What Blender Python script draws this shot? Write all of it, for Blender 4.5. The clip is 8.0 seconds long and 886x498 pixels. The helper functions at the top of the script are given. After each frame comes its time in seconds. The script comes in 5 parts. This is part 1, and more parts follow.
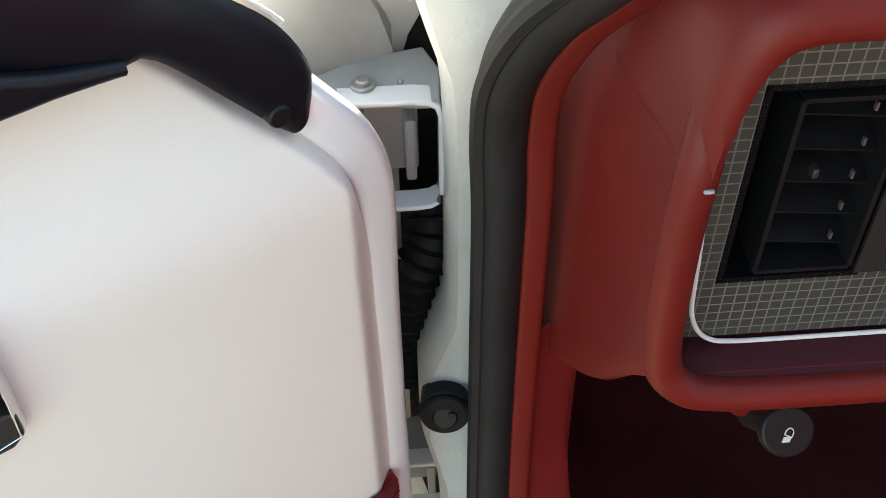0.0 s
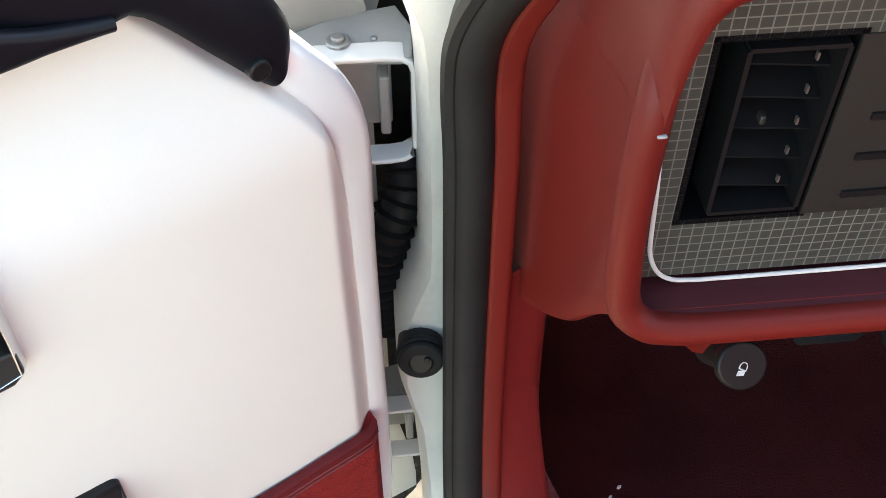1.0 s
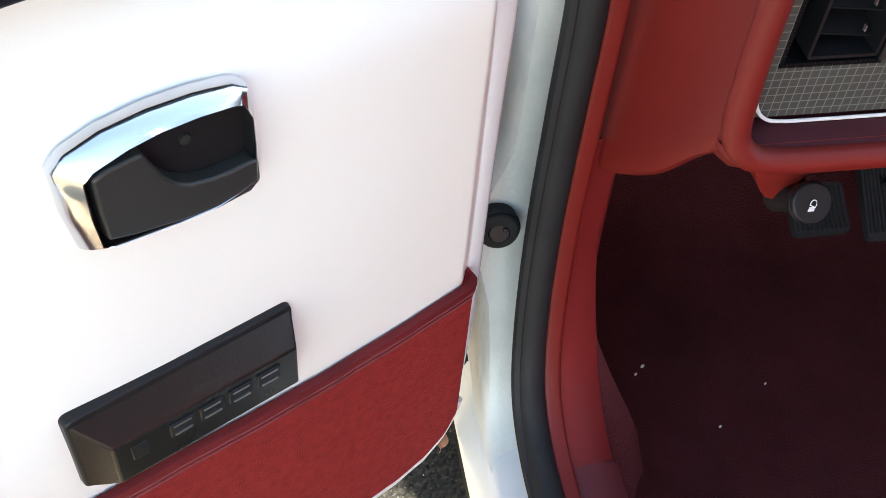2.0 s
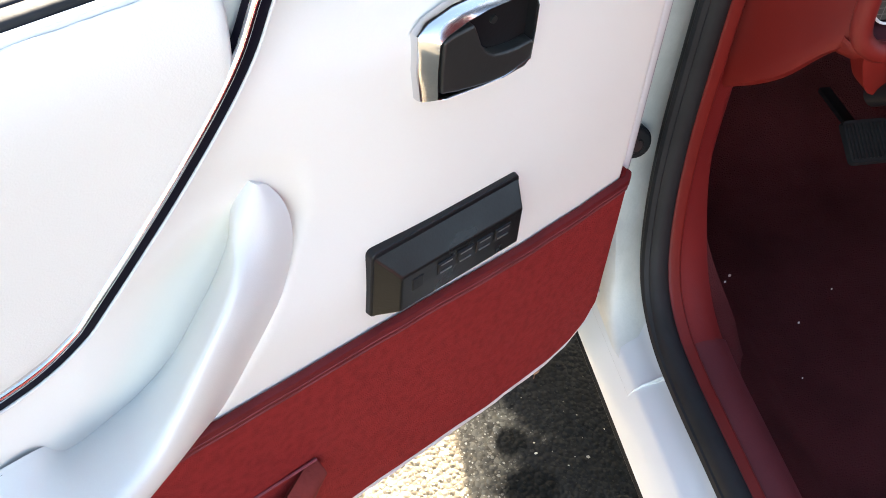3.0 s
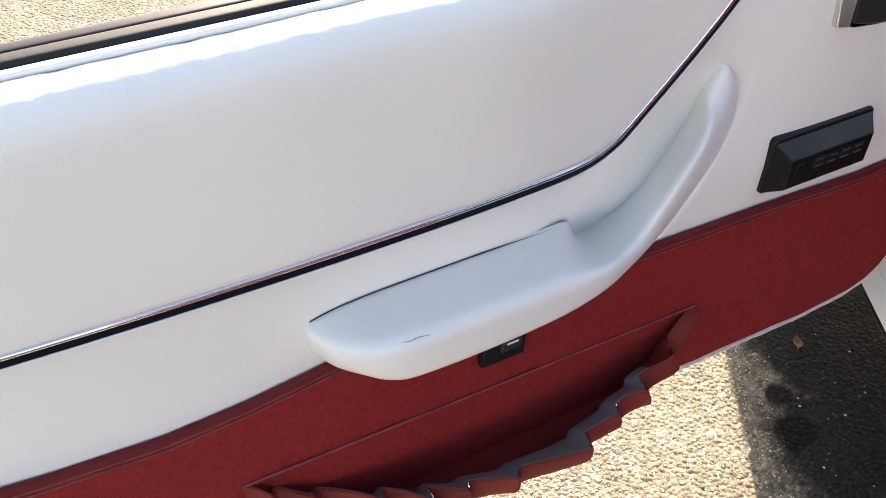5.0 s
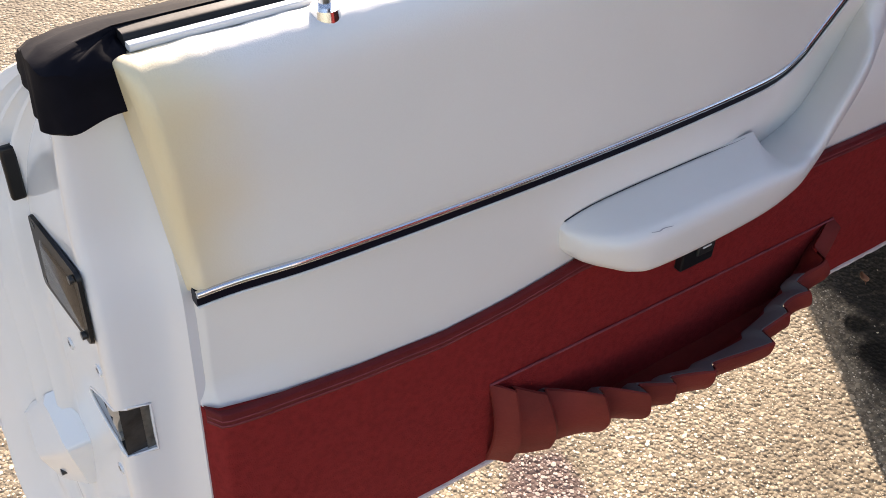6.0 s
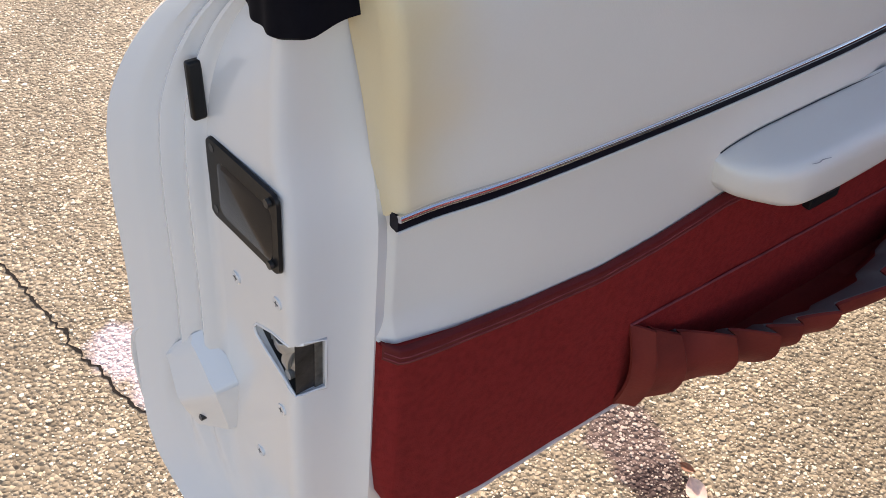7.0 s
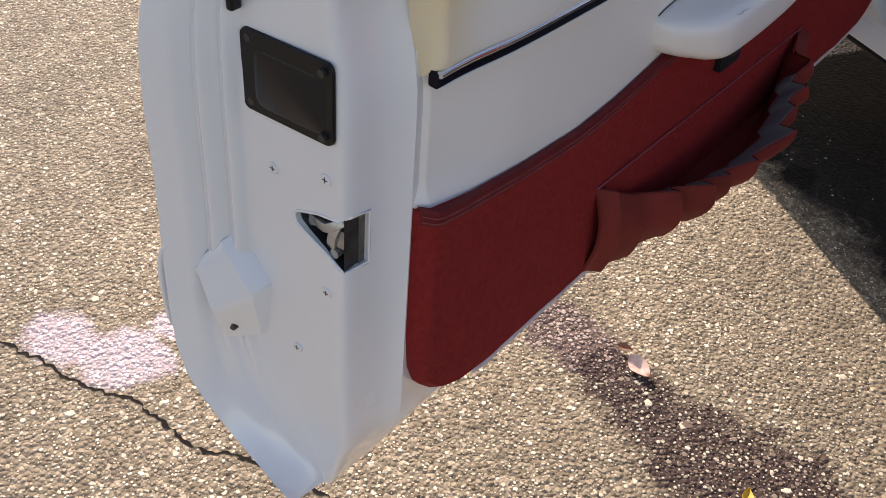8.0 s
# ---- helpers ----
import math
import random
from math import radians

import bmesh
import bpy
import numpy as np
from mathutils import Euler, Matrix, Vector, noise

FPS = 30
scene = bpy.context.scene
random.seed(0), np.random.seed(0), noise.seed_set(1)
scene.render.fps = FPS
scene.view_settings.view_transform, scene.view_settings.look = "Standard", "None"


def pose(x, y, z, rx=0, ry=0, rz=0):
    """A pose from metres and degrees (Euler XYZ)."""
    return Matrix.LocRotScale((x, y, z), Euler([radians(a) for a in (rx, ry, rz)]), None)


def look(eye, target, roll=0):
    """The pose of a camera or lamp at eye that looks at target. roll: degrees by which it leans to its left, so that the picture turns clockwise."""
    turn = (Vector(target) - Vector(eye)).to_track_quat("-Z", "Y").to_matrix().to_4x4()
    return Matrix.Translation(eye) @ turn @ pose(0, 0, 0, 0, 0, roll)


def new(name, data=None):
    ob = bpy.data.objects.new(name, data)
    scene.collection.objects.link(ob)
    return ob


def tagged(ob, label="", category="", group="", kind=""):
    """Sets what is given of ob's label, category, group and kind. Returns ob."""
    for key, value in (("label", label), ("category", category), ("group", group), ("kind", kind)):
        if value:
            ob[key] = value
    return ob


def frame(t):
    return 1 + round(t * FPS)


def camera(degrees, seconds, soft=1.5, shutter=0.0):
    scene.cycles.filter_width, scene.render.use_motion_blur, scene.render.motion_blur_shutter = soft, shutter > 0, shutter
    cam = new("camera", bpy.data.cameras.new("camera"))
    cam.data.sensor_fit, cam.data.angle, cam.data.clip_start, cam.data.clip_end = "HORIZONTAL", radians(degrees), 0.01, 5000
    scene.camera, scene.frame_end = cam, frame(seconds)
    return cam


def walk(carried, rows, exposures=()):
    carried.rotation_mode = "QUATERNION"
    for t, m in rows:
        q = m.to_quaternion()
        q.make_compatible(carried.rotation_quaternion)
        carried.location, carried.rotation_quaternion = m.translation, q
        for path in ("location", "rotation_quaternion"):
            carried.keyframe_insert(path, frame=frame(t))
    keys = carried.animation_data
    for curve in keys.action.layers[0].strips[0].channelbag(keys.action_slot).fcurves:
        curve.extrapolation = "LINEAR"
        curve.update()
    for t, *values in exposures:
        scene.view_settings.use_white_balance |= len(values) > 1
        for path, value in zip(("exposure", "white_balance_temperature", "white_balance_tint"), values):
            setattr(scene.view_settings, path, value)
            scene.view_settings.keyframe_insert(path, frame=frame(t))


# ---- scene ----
cam = camera(46.0, 8.0, soft=0.9)
PATH = [
    (0, (-0.149, -0.288, 1.053), (0.603, 0.889, -0.378), -0.7),
    (0.5, (-0.148, -0.297, 1.075), (0.626, 0.899, -0.329), -0.2),
    (1, (-0.161, -0.309, 1.067), (0.6, 0.801, -0.412), -0.0),
    (1.2, (-0.175, -0.316, 1.064), (0.58, 0.754, -0.447), 0.4),
    (2.3, (-0.412, -0.335, 1.082), (0.55, 0.618, -0.389), 6.6),
    (2.5, (-0.467, -0.347, 1.094), (0.512, 0.614, -0.362), 5.9),
    (3, (-0.581, -0.364, 1.107), (0.41, 0.611, -0.331), 6.0),
    (3.5, (-0.637, -0.395, 1.12), (0.325, 0.667, -0.274), 5.0),
    (4, (-0.706, -0.482, 1.133), (0.2, 0.678, -0.221), 4.1),
    (4.5, (-0.815, -0.528, 1.149), (-0.009, 0.736, -0.175), 2.3),
    (5, (-0.986, -0.523, 1.157), (-0.154, 0.741, -0.151), 4.2),
    (5.2, (-1.056, -0.521, 1.163), (-0.175, 0.718, -0.137), 4.7),
    (6.3, (-1.308, -0.468, 1.113), (-0.354, 0.757, -0.146), 3.5),
    (6.5, (-1.317, -0.444, 1.108), (-0.393, 0.768, -0.187), 3.4),
    (7, (-1.394, -0.394, 1.071), (-0.396, 0.748, -0.233), 5.4),
    (7.5, (-1.531, -0.368, 1.039), (-0.337, 0.556, -0.273), 4.9),
    (8, (-1.58, -0.366, 1.021), (-0.326, 0.528, -0.254), 4.7),
]
EXPOSURES = [(0.0, 2.80, 7950, 3), (1.2, 3.22, 7800, 5), (2.4, 3.24, 7500, 9), (3.0, 3.02, 7500, 11), (3.5, 2.88, 7550, 13), (4.5, 2.62, 7600, 14), (5.2, 1.96, 7600, 17), (6.4, 1.50, 7450, 21), (7.2, 1.25, 7400, 21), (8.0, 0.97, 7350, 22)]
walk(cam, [(t, look(eye, target, roll)) for t, eye, target, roll in PATH], EXPOSURES)

# ---- light: low sun from ahead of the car, open sky ----
SUN_TO = Vector((1.12, 1.6, 0.886)).normalized()
world = bpy.data.worlds.new("sky")
scene.world = world
world.use_nodes = True
wn = world.node_tree.nodes
sky = wn.new("ShaderNodeTexSky")
sky.sky_type, sky.sun_disc = "NISHITA", False
sky.sun_elevation = math.asin(SUN_TO.z)
sky.sun_rotation = math.atan2(SUN_TO.x, SUN_TO.y)
world.node_tree.links.new(sky.outputs[0], wn["Background"].inputs[0])
wn["Background"].inputs[1].default_value = 0.13
sun_data = bpy.data.lights.new("sun", "SUN")
sun_data.energy, sun_data.angle, sun_data.color = 5.0, radians(0.53), (1.0, 0.95, 0.87)
sun = new("sun", sun_data)
sun.matrix_world = look(SUN_TO * 20, (0, 0, 0))


# ---- materials ----
def mat(name, color, rough=0.5, metal=0.0, vary=0.12, vscale=9.0, grain=120.0, bump=0.15, depth=0.001, coat=0.0, color2=None, rvary=0.1, spec=0.5):
    """A surface with colour variation at two scales, grain relief and uneven gloss."""
    m = bpy.data.materials.new(name)
    m.use_nodes = True
    nt = m.node_tree
    n, l = nt.nodes, nt.links
    b = n["Principled BSDF"]
    co = n.new("ShaderNodeTexCoord")
    big = n.new("ShaderNodeTexNoise")
    big.inputs["Scale"].default_value, big.inputs["Detail"].default_value = vscale, 5
    fine = n.new("ShaderNodeTexNoise")
    fine.inputs["Scale"].default_value, fine.inputs["Detail"].default_value = grain, 4
    l.new(co.outputs["Object"], big.inputs["Vector"])
    l.new(co.outputs["Object"], fine.inputs["Vector"])
    c2 = color2 or tuple(v * (1 - 2.2 * vary) for v in color)
    mix = n.new("ShaderNodeMix")
    mix.data_type = "RGBA"
    mix.inputs[6].default_value, mix.inputs[7].default_value = (*color, 1), (*c2, 1)
    ramp = n.new("ShaderNodeMapRange")
    ramp.inputs[1].default_value, ramp.inputs[2].default_value = 0.42, 0.75
    l.new(big.outputs[0], ramp.inputs[0])
    add = n.new("ShaderNodeMath")
    add.operation = "MULTIPLY_ADD"
    add.inputs[1].default_value, add.inputs[2].default_value = 0.7, 0.0
    l.new(ramp.outputs[0], add.inputs[0])
    fm = n.new("ShaderNodeMath")
    fm.operation = "MULTIPLY_ADD"
    fm.inputs[1].default_value = 0.35
    l.new(fine.outputs[0], fm.inputs[0])
    l.new(add.outputs[0], fm.inputs[2])
    l.new(fm.outputs[0], mix.inputs[0])
    l.new(mix.outputs[2], b.inputs["Base Color"])
    rr = n.new("ShaderNodeMapRange")
    rr.inputs[3].default_value, rr.inputs[4].default_value = max(0.02, rough - rvary), min(1, rough + rvary)
    l.new(big.outputs[0], rr.inputs[0])
    l.new(rr.outputs[0], b.inputs["Roughness"])
    b.inputs["Metallic"].default_value = metal
    b.inputs["Specular IOR Level"].default_value = spec
    b.inputs["Coat Weight"].default_value, b.inputs["Coat Roughness"].default_value = coat, 0.08
    bp = n.new("ShaderNodeBump")
    bp.inputs["Strength"].default_value, bp.inputs["Distance"].default_value = bump, depth
    l.new(fine.outputs[0], bp.inputs["Height"])
    l.new(bp.outputs[0], b.inputs["Normal"])
    return m


M_PAINT = mat("white_car_paint", (0.74, 0.74, 0.74), 0.26, vary=0.01, vscale=5, grain=25, bump=0.0, coat=0.9, rvary=0.03)
M_VINYL = mat("white_vinyl", (0.80, 0.775, 0.725), 0.42, vary=0.04, vscale=4, grain=900, bump=0.10, depth=0.0004)
M_BOLSTER = mat("aged_cream_vinyl", (0.78, 0.755, 0.70), 0.40, vary=0.05, vscale=3, grain=900, bump=0.25, depth=0.0006)


def yellowed(m, x0, x1, tone):
    """Age stain that grows towards one end of a thing."""
    n, l = m.node_tree.nodes, m.node_tree.links
    b = n["Principled BSDF"]
    sep = n.new("ShaderNodeSeparateXYZ")
    l.new(n.new("ShaderNodeTexCoord").outputs["Object"], sep.inputs[0])
    nz = n.new("ShaderNodeTexNoise")
    nz.inputs["Scale"].default_value = 12
    l.new(n["Texture Coordinate"].outputs["Object"], nz.inputs["Vector"])
    sh = n.new("ShaderNodeMath")
    sh.operation = "MULTIPLY_ADD"
    sh.inputs[1].default_value = 0.05
    l.new(nz.outputs[0], sh.inputs[0])
    l.new(sep.outputs[0], sh.inputs[2])
    mr = n.new("ShaderNodeMapRange")
    mr.interpolation_type = "SMOOTHSTEP"
    mr.inputs[1].default_value, mr.inputs[2].default_value = x0 + 0.025, x1 + 0.025
    l.new(sh.outputs[0], mr.inputs[0])
    mx = n.new("ShaderNodeMix")
    mx.data_type = "RGBA"
    mx.blend_type = "MULTIPLY"
    mx.inputs[7].default_value = (*tone, 1)
    l.new(mr.outputs[0], mx.inputs[0])
    l.new(b.inputs["Base Color"].links[0].from_socket, mx.inputs[6])
    l.new(mx.outputs[2], b.inputs["Base Color"])


yellowed(M_BOLSTER, -1.035, -1.108, (1.0, 0.87, 0.60))
M_ARM = mat("armrest_vinyl", (0.76, 0.745, 0.71), 0.36, vary=0.04, vscale=6, grain=1000, bump=0.2, depth=0.0005)
M_REDCARPET = mat("red_door_carpet", (0.27, 0.022, 0.021), 0.9, vary=0.14, vscale=160, grain=900, bump=0.8, depth=0.002, spec=0.15)
M_REDVINYL = mat("red_vinyl_trim", (0.175, 0.015, 0.014), 0.5, spec=0.25, vary=0.1, grain=600, bump=0.2)
M_WELT = mat("dark_red_welt", (0.14, 0.011, 0.013), 0.6, spec=0.25, vary=0.15, vscale=30, grain=500, bump=0.3)
M_STITCH = mat("red_thread", (0.26, 0.06, 0.07), 0.8, vary=0.2, vscale=60, grain=900, bump=0.5, spec=0.2)
M_SATIN = mat("satin_black_plastic", (0.010, 0.010, 0.009), 0.30, spec=0.36, vary=0.2, vscale=30, grain=500, bump=0.12)
M_DIRTYPAINT = mat("dirty_white_paint", (0.70, 0.675, 0.63), 0.5, vary=0.10, vscale=22, grain=260, bump=0.3, depth=0.001)
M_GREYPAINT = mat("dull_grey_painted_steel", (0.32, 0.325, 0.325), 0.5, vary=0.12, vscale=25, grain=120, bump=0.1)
M_SCUFF = mat("grey_scuff", (0.46, 0.45, 0.45), 0.8, vary=0.3, vscale=200, grain=600, bump=0.4)
M_KICK = mat("burgundy_plastic", (0.15, 0.034, 0.038), 0.5, vary=0.15, vscale=12, grain=400, bump=0.15, spec=0.35)
M_LATCH = mat("stained_latch_steel", (0.20, 0.185, 0.165), 0.4, metal=0.5, vary=0.35, vscale=90, grain=200, bump=0.4)
M_STRIP = mat("dark_moulding", (0.006, 0.005, 0.011), 0.42, spec=0.12, vary=0.1, grain=150, bump=0.05)
M_POCKET = mat("red_pocket_cloth", (0.19, 0.022, 0.016), 0.7, vary=0.2, vscale=20, grain=300, bump=0.4, spec=0.3)
M_REDDASH = mat("red_dash_plastic", (0.165, 0.012, 0.009), 0.5, spec=0.32, vary=0.12, vscale=7, grain=700, bump=0.15, depth=0.0005)
M_FLOORCARPET = mat("dark_red_carpet", (0.060, 0.014, 0.015), 0.95, vary=0.2, vscale=15, grain=500, bump=0.9, depth=0.003, spec=0.1)
M_SIDECARPET = mat("burgundy_side_carpet", (0.085, 0.020, 0.022), 0.9, vary=0.15, vscale=20, grain=500, bump=0.6, depth=0.002, spec=0.15)
M_SILLPLATE = mat("burgundy_sill_plate", (0.115, 0.020, 0.024), 0.5, vary=0.12, vscale=15, grain=400, bump=0.2, spec=0.3)
M_RUBBER = mat("black_rubber", (0.021, 0.021, 0.022), 0.6, spec=0.2, vary=0.2, vscale=20, grain=200, bump=0.15)
M_BLACK = mat("black_plastic", (0.010, 0.010, 0.011), 0.42, spec=0.28, vary=0.15, grain=400, bump=0.1)
M_DARK = mat("dark_grey_plastic", (0.026, 0.026, 0.024), 0.38, vary=0.15, grain=300, bump=0.1)
M_BLACKTRIM = mat("satin_black_trim", (0.007, 0.007, 0.011), 0.42, spec=0.25, vary=0.1, grain=150, bump=0.1)
M_CHROME = mat("chrome", (0.72, 0.73, 0.75), 0.14, metal=1.0, vary=0.03, grain=20, bump=0.0, rvary=0.04)
M_STEEL = mat("dull_steel", (0.42, 0.42, 0.41), 0.4, metal=0.9, vary=0.15, grain=60, bump=0.1)
M_BEAD = mat("white_bead", (0.75, 0.74, 0.72), 0.3, vary=0.05)
M_LINING = mat("grey_lining", (0.15, 0.15, 0.152), 0.8, vary=0.1, grain=300, bump=0.3)
M_FRAY = mat("frayed_backing", (0.74, 0.66, 0.65), 0.9, vary=0.15, vscale=80, grain=600, bump=0.6)
M_DRAPE = mat("black_drape_rubber", (0.006, 0.006, 0.010), 0.8, vary=0.2, vscale=30, grain=200, bump=0.15, spec=0.08)
# bluish near-black: the dash top's shade is put into its base colour
M_SHADED_TOP = mat("shaded_dash_top", (0.018, 0.021, 0.028), 0.9, spec=0.08, vary=0.1, vscale=12, grain=300, bump=0.2)
M_FOAM = mat("torn_foam", (0.50, 0.34, 0.18), 0.95, vary=0.3, vscale=120, grain=500, bump=0.8)
M_VENT = mat("matt_black_vent", (0.004, 0.004, 0.005), 0.7, vary=0.1, grain=200, bump=0.1, spec=0.12)
M_BURGUNDY = mat("dark_burgundy_plastic", (0.075, 0.015, 0.021), 0.5, vary=0.15, grain=500, bump=0.15, spec=0.2)
M_WORN = mat("worn_latch_steel", (0.50, 0.49, 0.47), 0.32, metal=0.6, vary=0.3, vscale=60, grain=120, bump=0.2)
M_PRINT = mat("white_print", (0.75, 0.75, 0.75), 0.5, vary=0.02)
# dark tone for greasy metal, also painted shade in the hinge gap and armrest seam
M_GREASE_AND_SHADE = mat("grease_and_shade_dark", (0.06, 0.06, 0.062), 0.35, metal=0.5, vary=0.4, vscale=60, grain=150, bump=0.4)
M_LEAF = mat("dry_leaf", (0.30, 0.13, 0.07), 0.7, vary=0.25, vscale=60, grain=200, bump=0.3)
M_PALELEAF = mat("pale_dry_leaf", (0.82, 0.58, 0.48), 0.7, vary=0.2, vscale=60, grain=200, bump=0.3)
yellowed(M_PALELEAF, 0.004, 0.018, (0.26, 0.070, 0.045))
M_YELLOWLEAF = mat("yellow_leaf", (0.80, 0.50, 0.05), 0.6, vary=0.2, vscale=60, grain=200, bump=0.3)
M_CRACK = mat("dirt_filled_crack", (0.012, 0.010, 0.009), 0.95, vary=0.2, grain=300, bump=0.5, spec=0.1)
M_HEADLINER = mat("red_headliner", (0.20, 0.03, 0.03), 0.9, vary=0.1, grain=300, bump=0.3)
M_SMOKE = mat("smoked_lens", (0.010, 0.011, 0.014), 0.22, vary=0.1, grain=30, bump=0.02, spec=0.3)


# ---- mesh helpers ----
def part(name, bm, material, parent=None, label="", smooth=True, bevel=0.0):
    me = bpy.data.meshes.new(name)
    bmesh.ops.recalc_face_normals(bm, faces=bm.faces[:])
    bm.to_mesh(me)
    bm.free()
    me.materials.append(material)
    if smooth:
        me.polygons.foreach_set("use_smooth", [True] * len(me.polygons))
    ob = new(name, me)
    if bevel:
        mod = ob.modifiers.new("bevel", "BEVEL")
        mod.width, mod.segments, mod.limit_method, mod.angle_limit = bevel, 3, "ANGLE", radians(35)
    if smooth:
        me.set_sharp_from_angle(angle=radians(42))
    if parent is not None:
        ob.parent = parent
    if label:
        ob["label"] = label
    return ob


def empty(name, m=None):
    ob = new(name)
    ob.empty_display_size = 0.05
    if m is not None:
        ob.matrix_world = m
    return ob


def grid(bm, pts, close_u=False, close_v=False):
    """Quads over a table of points."""
    rows = [[bm.verts.new(p) for p in row] for row in pts]
    nu, nv = len(rows), len(rows[0])
    for i in range(nu if close_u else nu - 1):
        for j in range(nv if close_v else nv - 1):
            a, b, c, d = rows[i][j], rows[(i + 1) % nu][j], rows[(i + 1) % nu][(j + 1) % nv], rows[i][(j + 1) % nv]
            bm.faces.new((a, b, c, d))
    return rows


def shell(pts, off):
    """A closed slab: the table of points and the same table shifted by off, a vector or a function of the point."""
    bm = bmesh.new()
    a = grid(bm, pts)
    b = grid(bm, [[Vector(p) + Vector(off(p) if callable(off) else off) for p in row] for row in pts])
    nu, nv = len(a), len(a[0])
    ring = [(i, 0) for i in range(nu)] + [(nu - 1, j) for j in range(1, nv)] + [(i, nv - 1) for i in range(nu - 2, -1, -1)] + [(0, j) for j in range(nv - 2, 0, -1)]
    for k in range(len(ring)):
        (i, j), (p, q) = ring[k], ring[(k + 1) % len(ring)]
        bm.faces.new((a[i][j], a[p][q], b[p][q], b[i][j]))
    return bm


def box(bm, c, size, rot=None):
    m = Matrix.Translation(c) @ (rot or Matrix()) @ Matrix.Diagonal((*size, 1))
    return bmesh.ops.create_cube(bm, size=1, matrix=m)


def cyl(bm, a, b, r1, r2=None, seg=20, caps=True):
    a, b = Vector(a), Vector(b)
    m = Matrix.Translation((a + b) / 2) @ (b - a).to_track_quat("Z", "Y").to_matrix().to_4x4()
    bmesh.ops.create_cone(bm, cap_ends=caps, segments=seg, radius1=r1, radius2=r1 if r2 is None else r2, depth=(b - a).length, matrix=m)


def spline(pts, n):
    """A smooth line of n points through the given ones."""
    P = [Vector(p) for p in pts]
    d = [0.0]
    for a, b in zip(P, P[1:]):
        d.append(d[-1] + (b - a).length)
    out = []
    for k in range(n):
        s = d[-1] * k / (n - 1)
        i = min(max(0, sum(1 for v in d if v <= s) - 1), len(P) - 2)
        u = (s - d[i]) / (d[i + 1] - d[i])
        p0, p1, p2, p3 = P[max(i - 1, 0)], P[i], P[i + 1], P[min(i + 2, len(P) - 1)]
        out.append(0.5 * (2 * p1 + (p2 - p0) * u + (2 * p0 - 5 * p1 + 4 * p2 - p3) * u * u + (3 * p1 - p0 - 3 * p2 + p3) * u ** 3))
    return out


def tube(bm, pts, section, up=(0, 0, 1), caps=True):
    """Sweep a closed section, a list of (side, up), along a line. section may be a function of 0..1."""
    pts = [Vector(p) for p in pts]
    rows = []
    for i, p in enumerate(pts):
        t = (pts[min(i + 1, len(pts) - 1)] - pts[max(i - 1, 0)]).normalized()
        side = t.cross(Vector(up)).normalized()
        top = side.cross(t)
        sec = section(i / (len(pts) - 1)) if callable(section) else section
        rows.append([p + side * a + top * b for a, b in sec])
    r = grid(bm, rows, close_v=True)
    if caps:
        bm.faces.new(r[0])
        bm.faces.new(r[-1])


def circle(r, n=12, sx=1.0, sy=1.0):
    return [(r * sx * math.cos(2 * math.pi * k / n), r * sy * math.sin(2 * math.pi * k / n)) for k in range(n)]


def rrect(w, h, r, n=4):
    out = []
    for cx, cy, a0 in ((w / 2 - r, h / 2 - r, 0), (-w / 2 + r, h / 2 - r, 90), (-w / 2 + r, -h / 2 + r, 180), (w / 2 - r, -h / 2 + r, 270)):
        for k in range(n + 1):
            a = radians(a0 + 90 * k / n)
            out.append((cx + r * math.cos(a), cy + r * math.sin(a)))
    return out


def lerp_table(tab):
    """A function through (x, value) pairs, in rising or falling x."""
    xs = [a for a, _ in tab]
    vs = [b for _, b in tab]
    if xs[0] > xs[-1]:
        xs, vs = xs[::-1], vs[::-1]
    return lambda x: float(np.interp(x, xs, vs))


def smooth_table(tab):
    """As lerp_table, but with a smooth line through the pairs."""
    pts = sorted(tab)
    fine = spline([(a, b, 0) for a, b in pts], 12 * len(pts))
    xs, vs = [p.x for p in fine], [p.y for p in fine]
    return lambda x: float(np.interp(x, xs, vs))


def smooth01(t):
    t = min(1.0, max(0.0, t))
    return t * t * (3 - 2 * t)


def prism(bm, poly, m, depth, inset=0.0):
    """Extrude a flat outline (x, y) by depth along the local z of m; inset draws the far face in."""
    c = Vector((sum(p[0] for p in poly) / len(poly), sum(p[1] for p in poly) / len(poly)))
    lo = [bm.verts.new(m @ Vector((p[0], p[1], 0))) for p in poly]
    hi = []
    for p in poly:
        d = Vector(p) - c
        q = c + d * (1 - inset / max(d.length, 1e-6))
        hi.append(bm.verts.new(m @ Vector((q.x, q.y, depth))))
    bm.faces.new(lo[::-1])
    bm.faces.new(hi)
    for i in range(len(poly)):
        j = (i + 1) % len(poly)
        bm.faces.new((lo[i], lo[j], hi[j], hi[i]))


# The car's own axes: x to its right, y ahead; the door stands open along the world's x.
CAR = pose(0.03, 0.02, 0, 0, 0, -28.67)
# A flat part on the door: x to the front, y up, z out towards the cabin.
FACE = Matrix(((1, 0, 0, 0), (0, 0, -1, 0), (0, 1, 0, 0), (0, 0, 0, 1)))

# ---- car body ----
car = tagged(empty("car", CAR), "white car with its driver door standing wide open", "car")
def cpart(name, bm, material, parent=None, label="", **kw):
    """A part in the car's own axes."""
    return part(name, bm, material, parent or car, label, **kw)


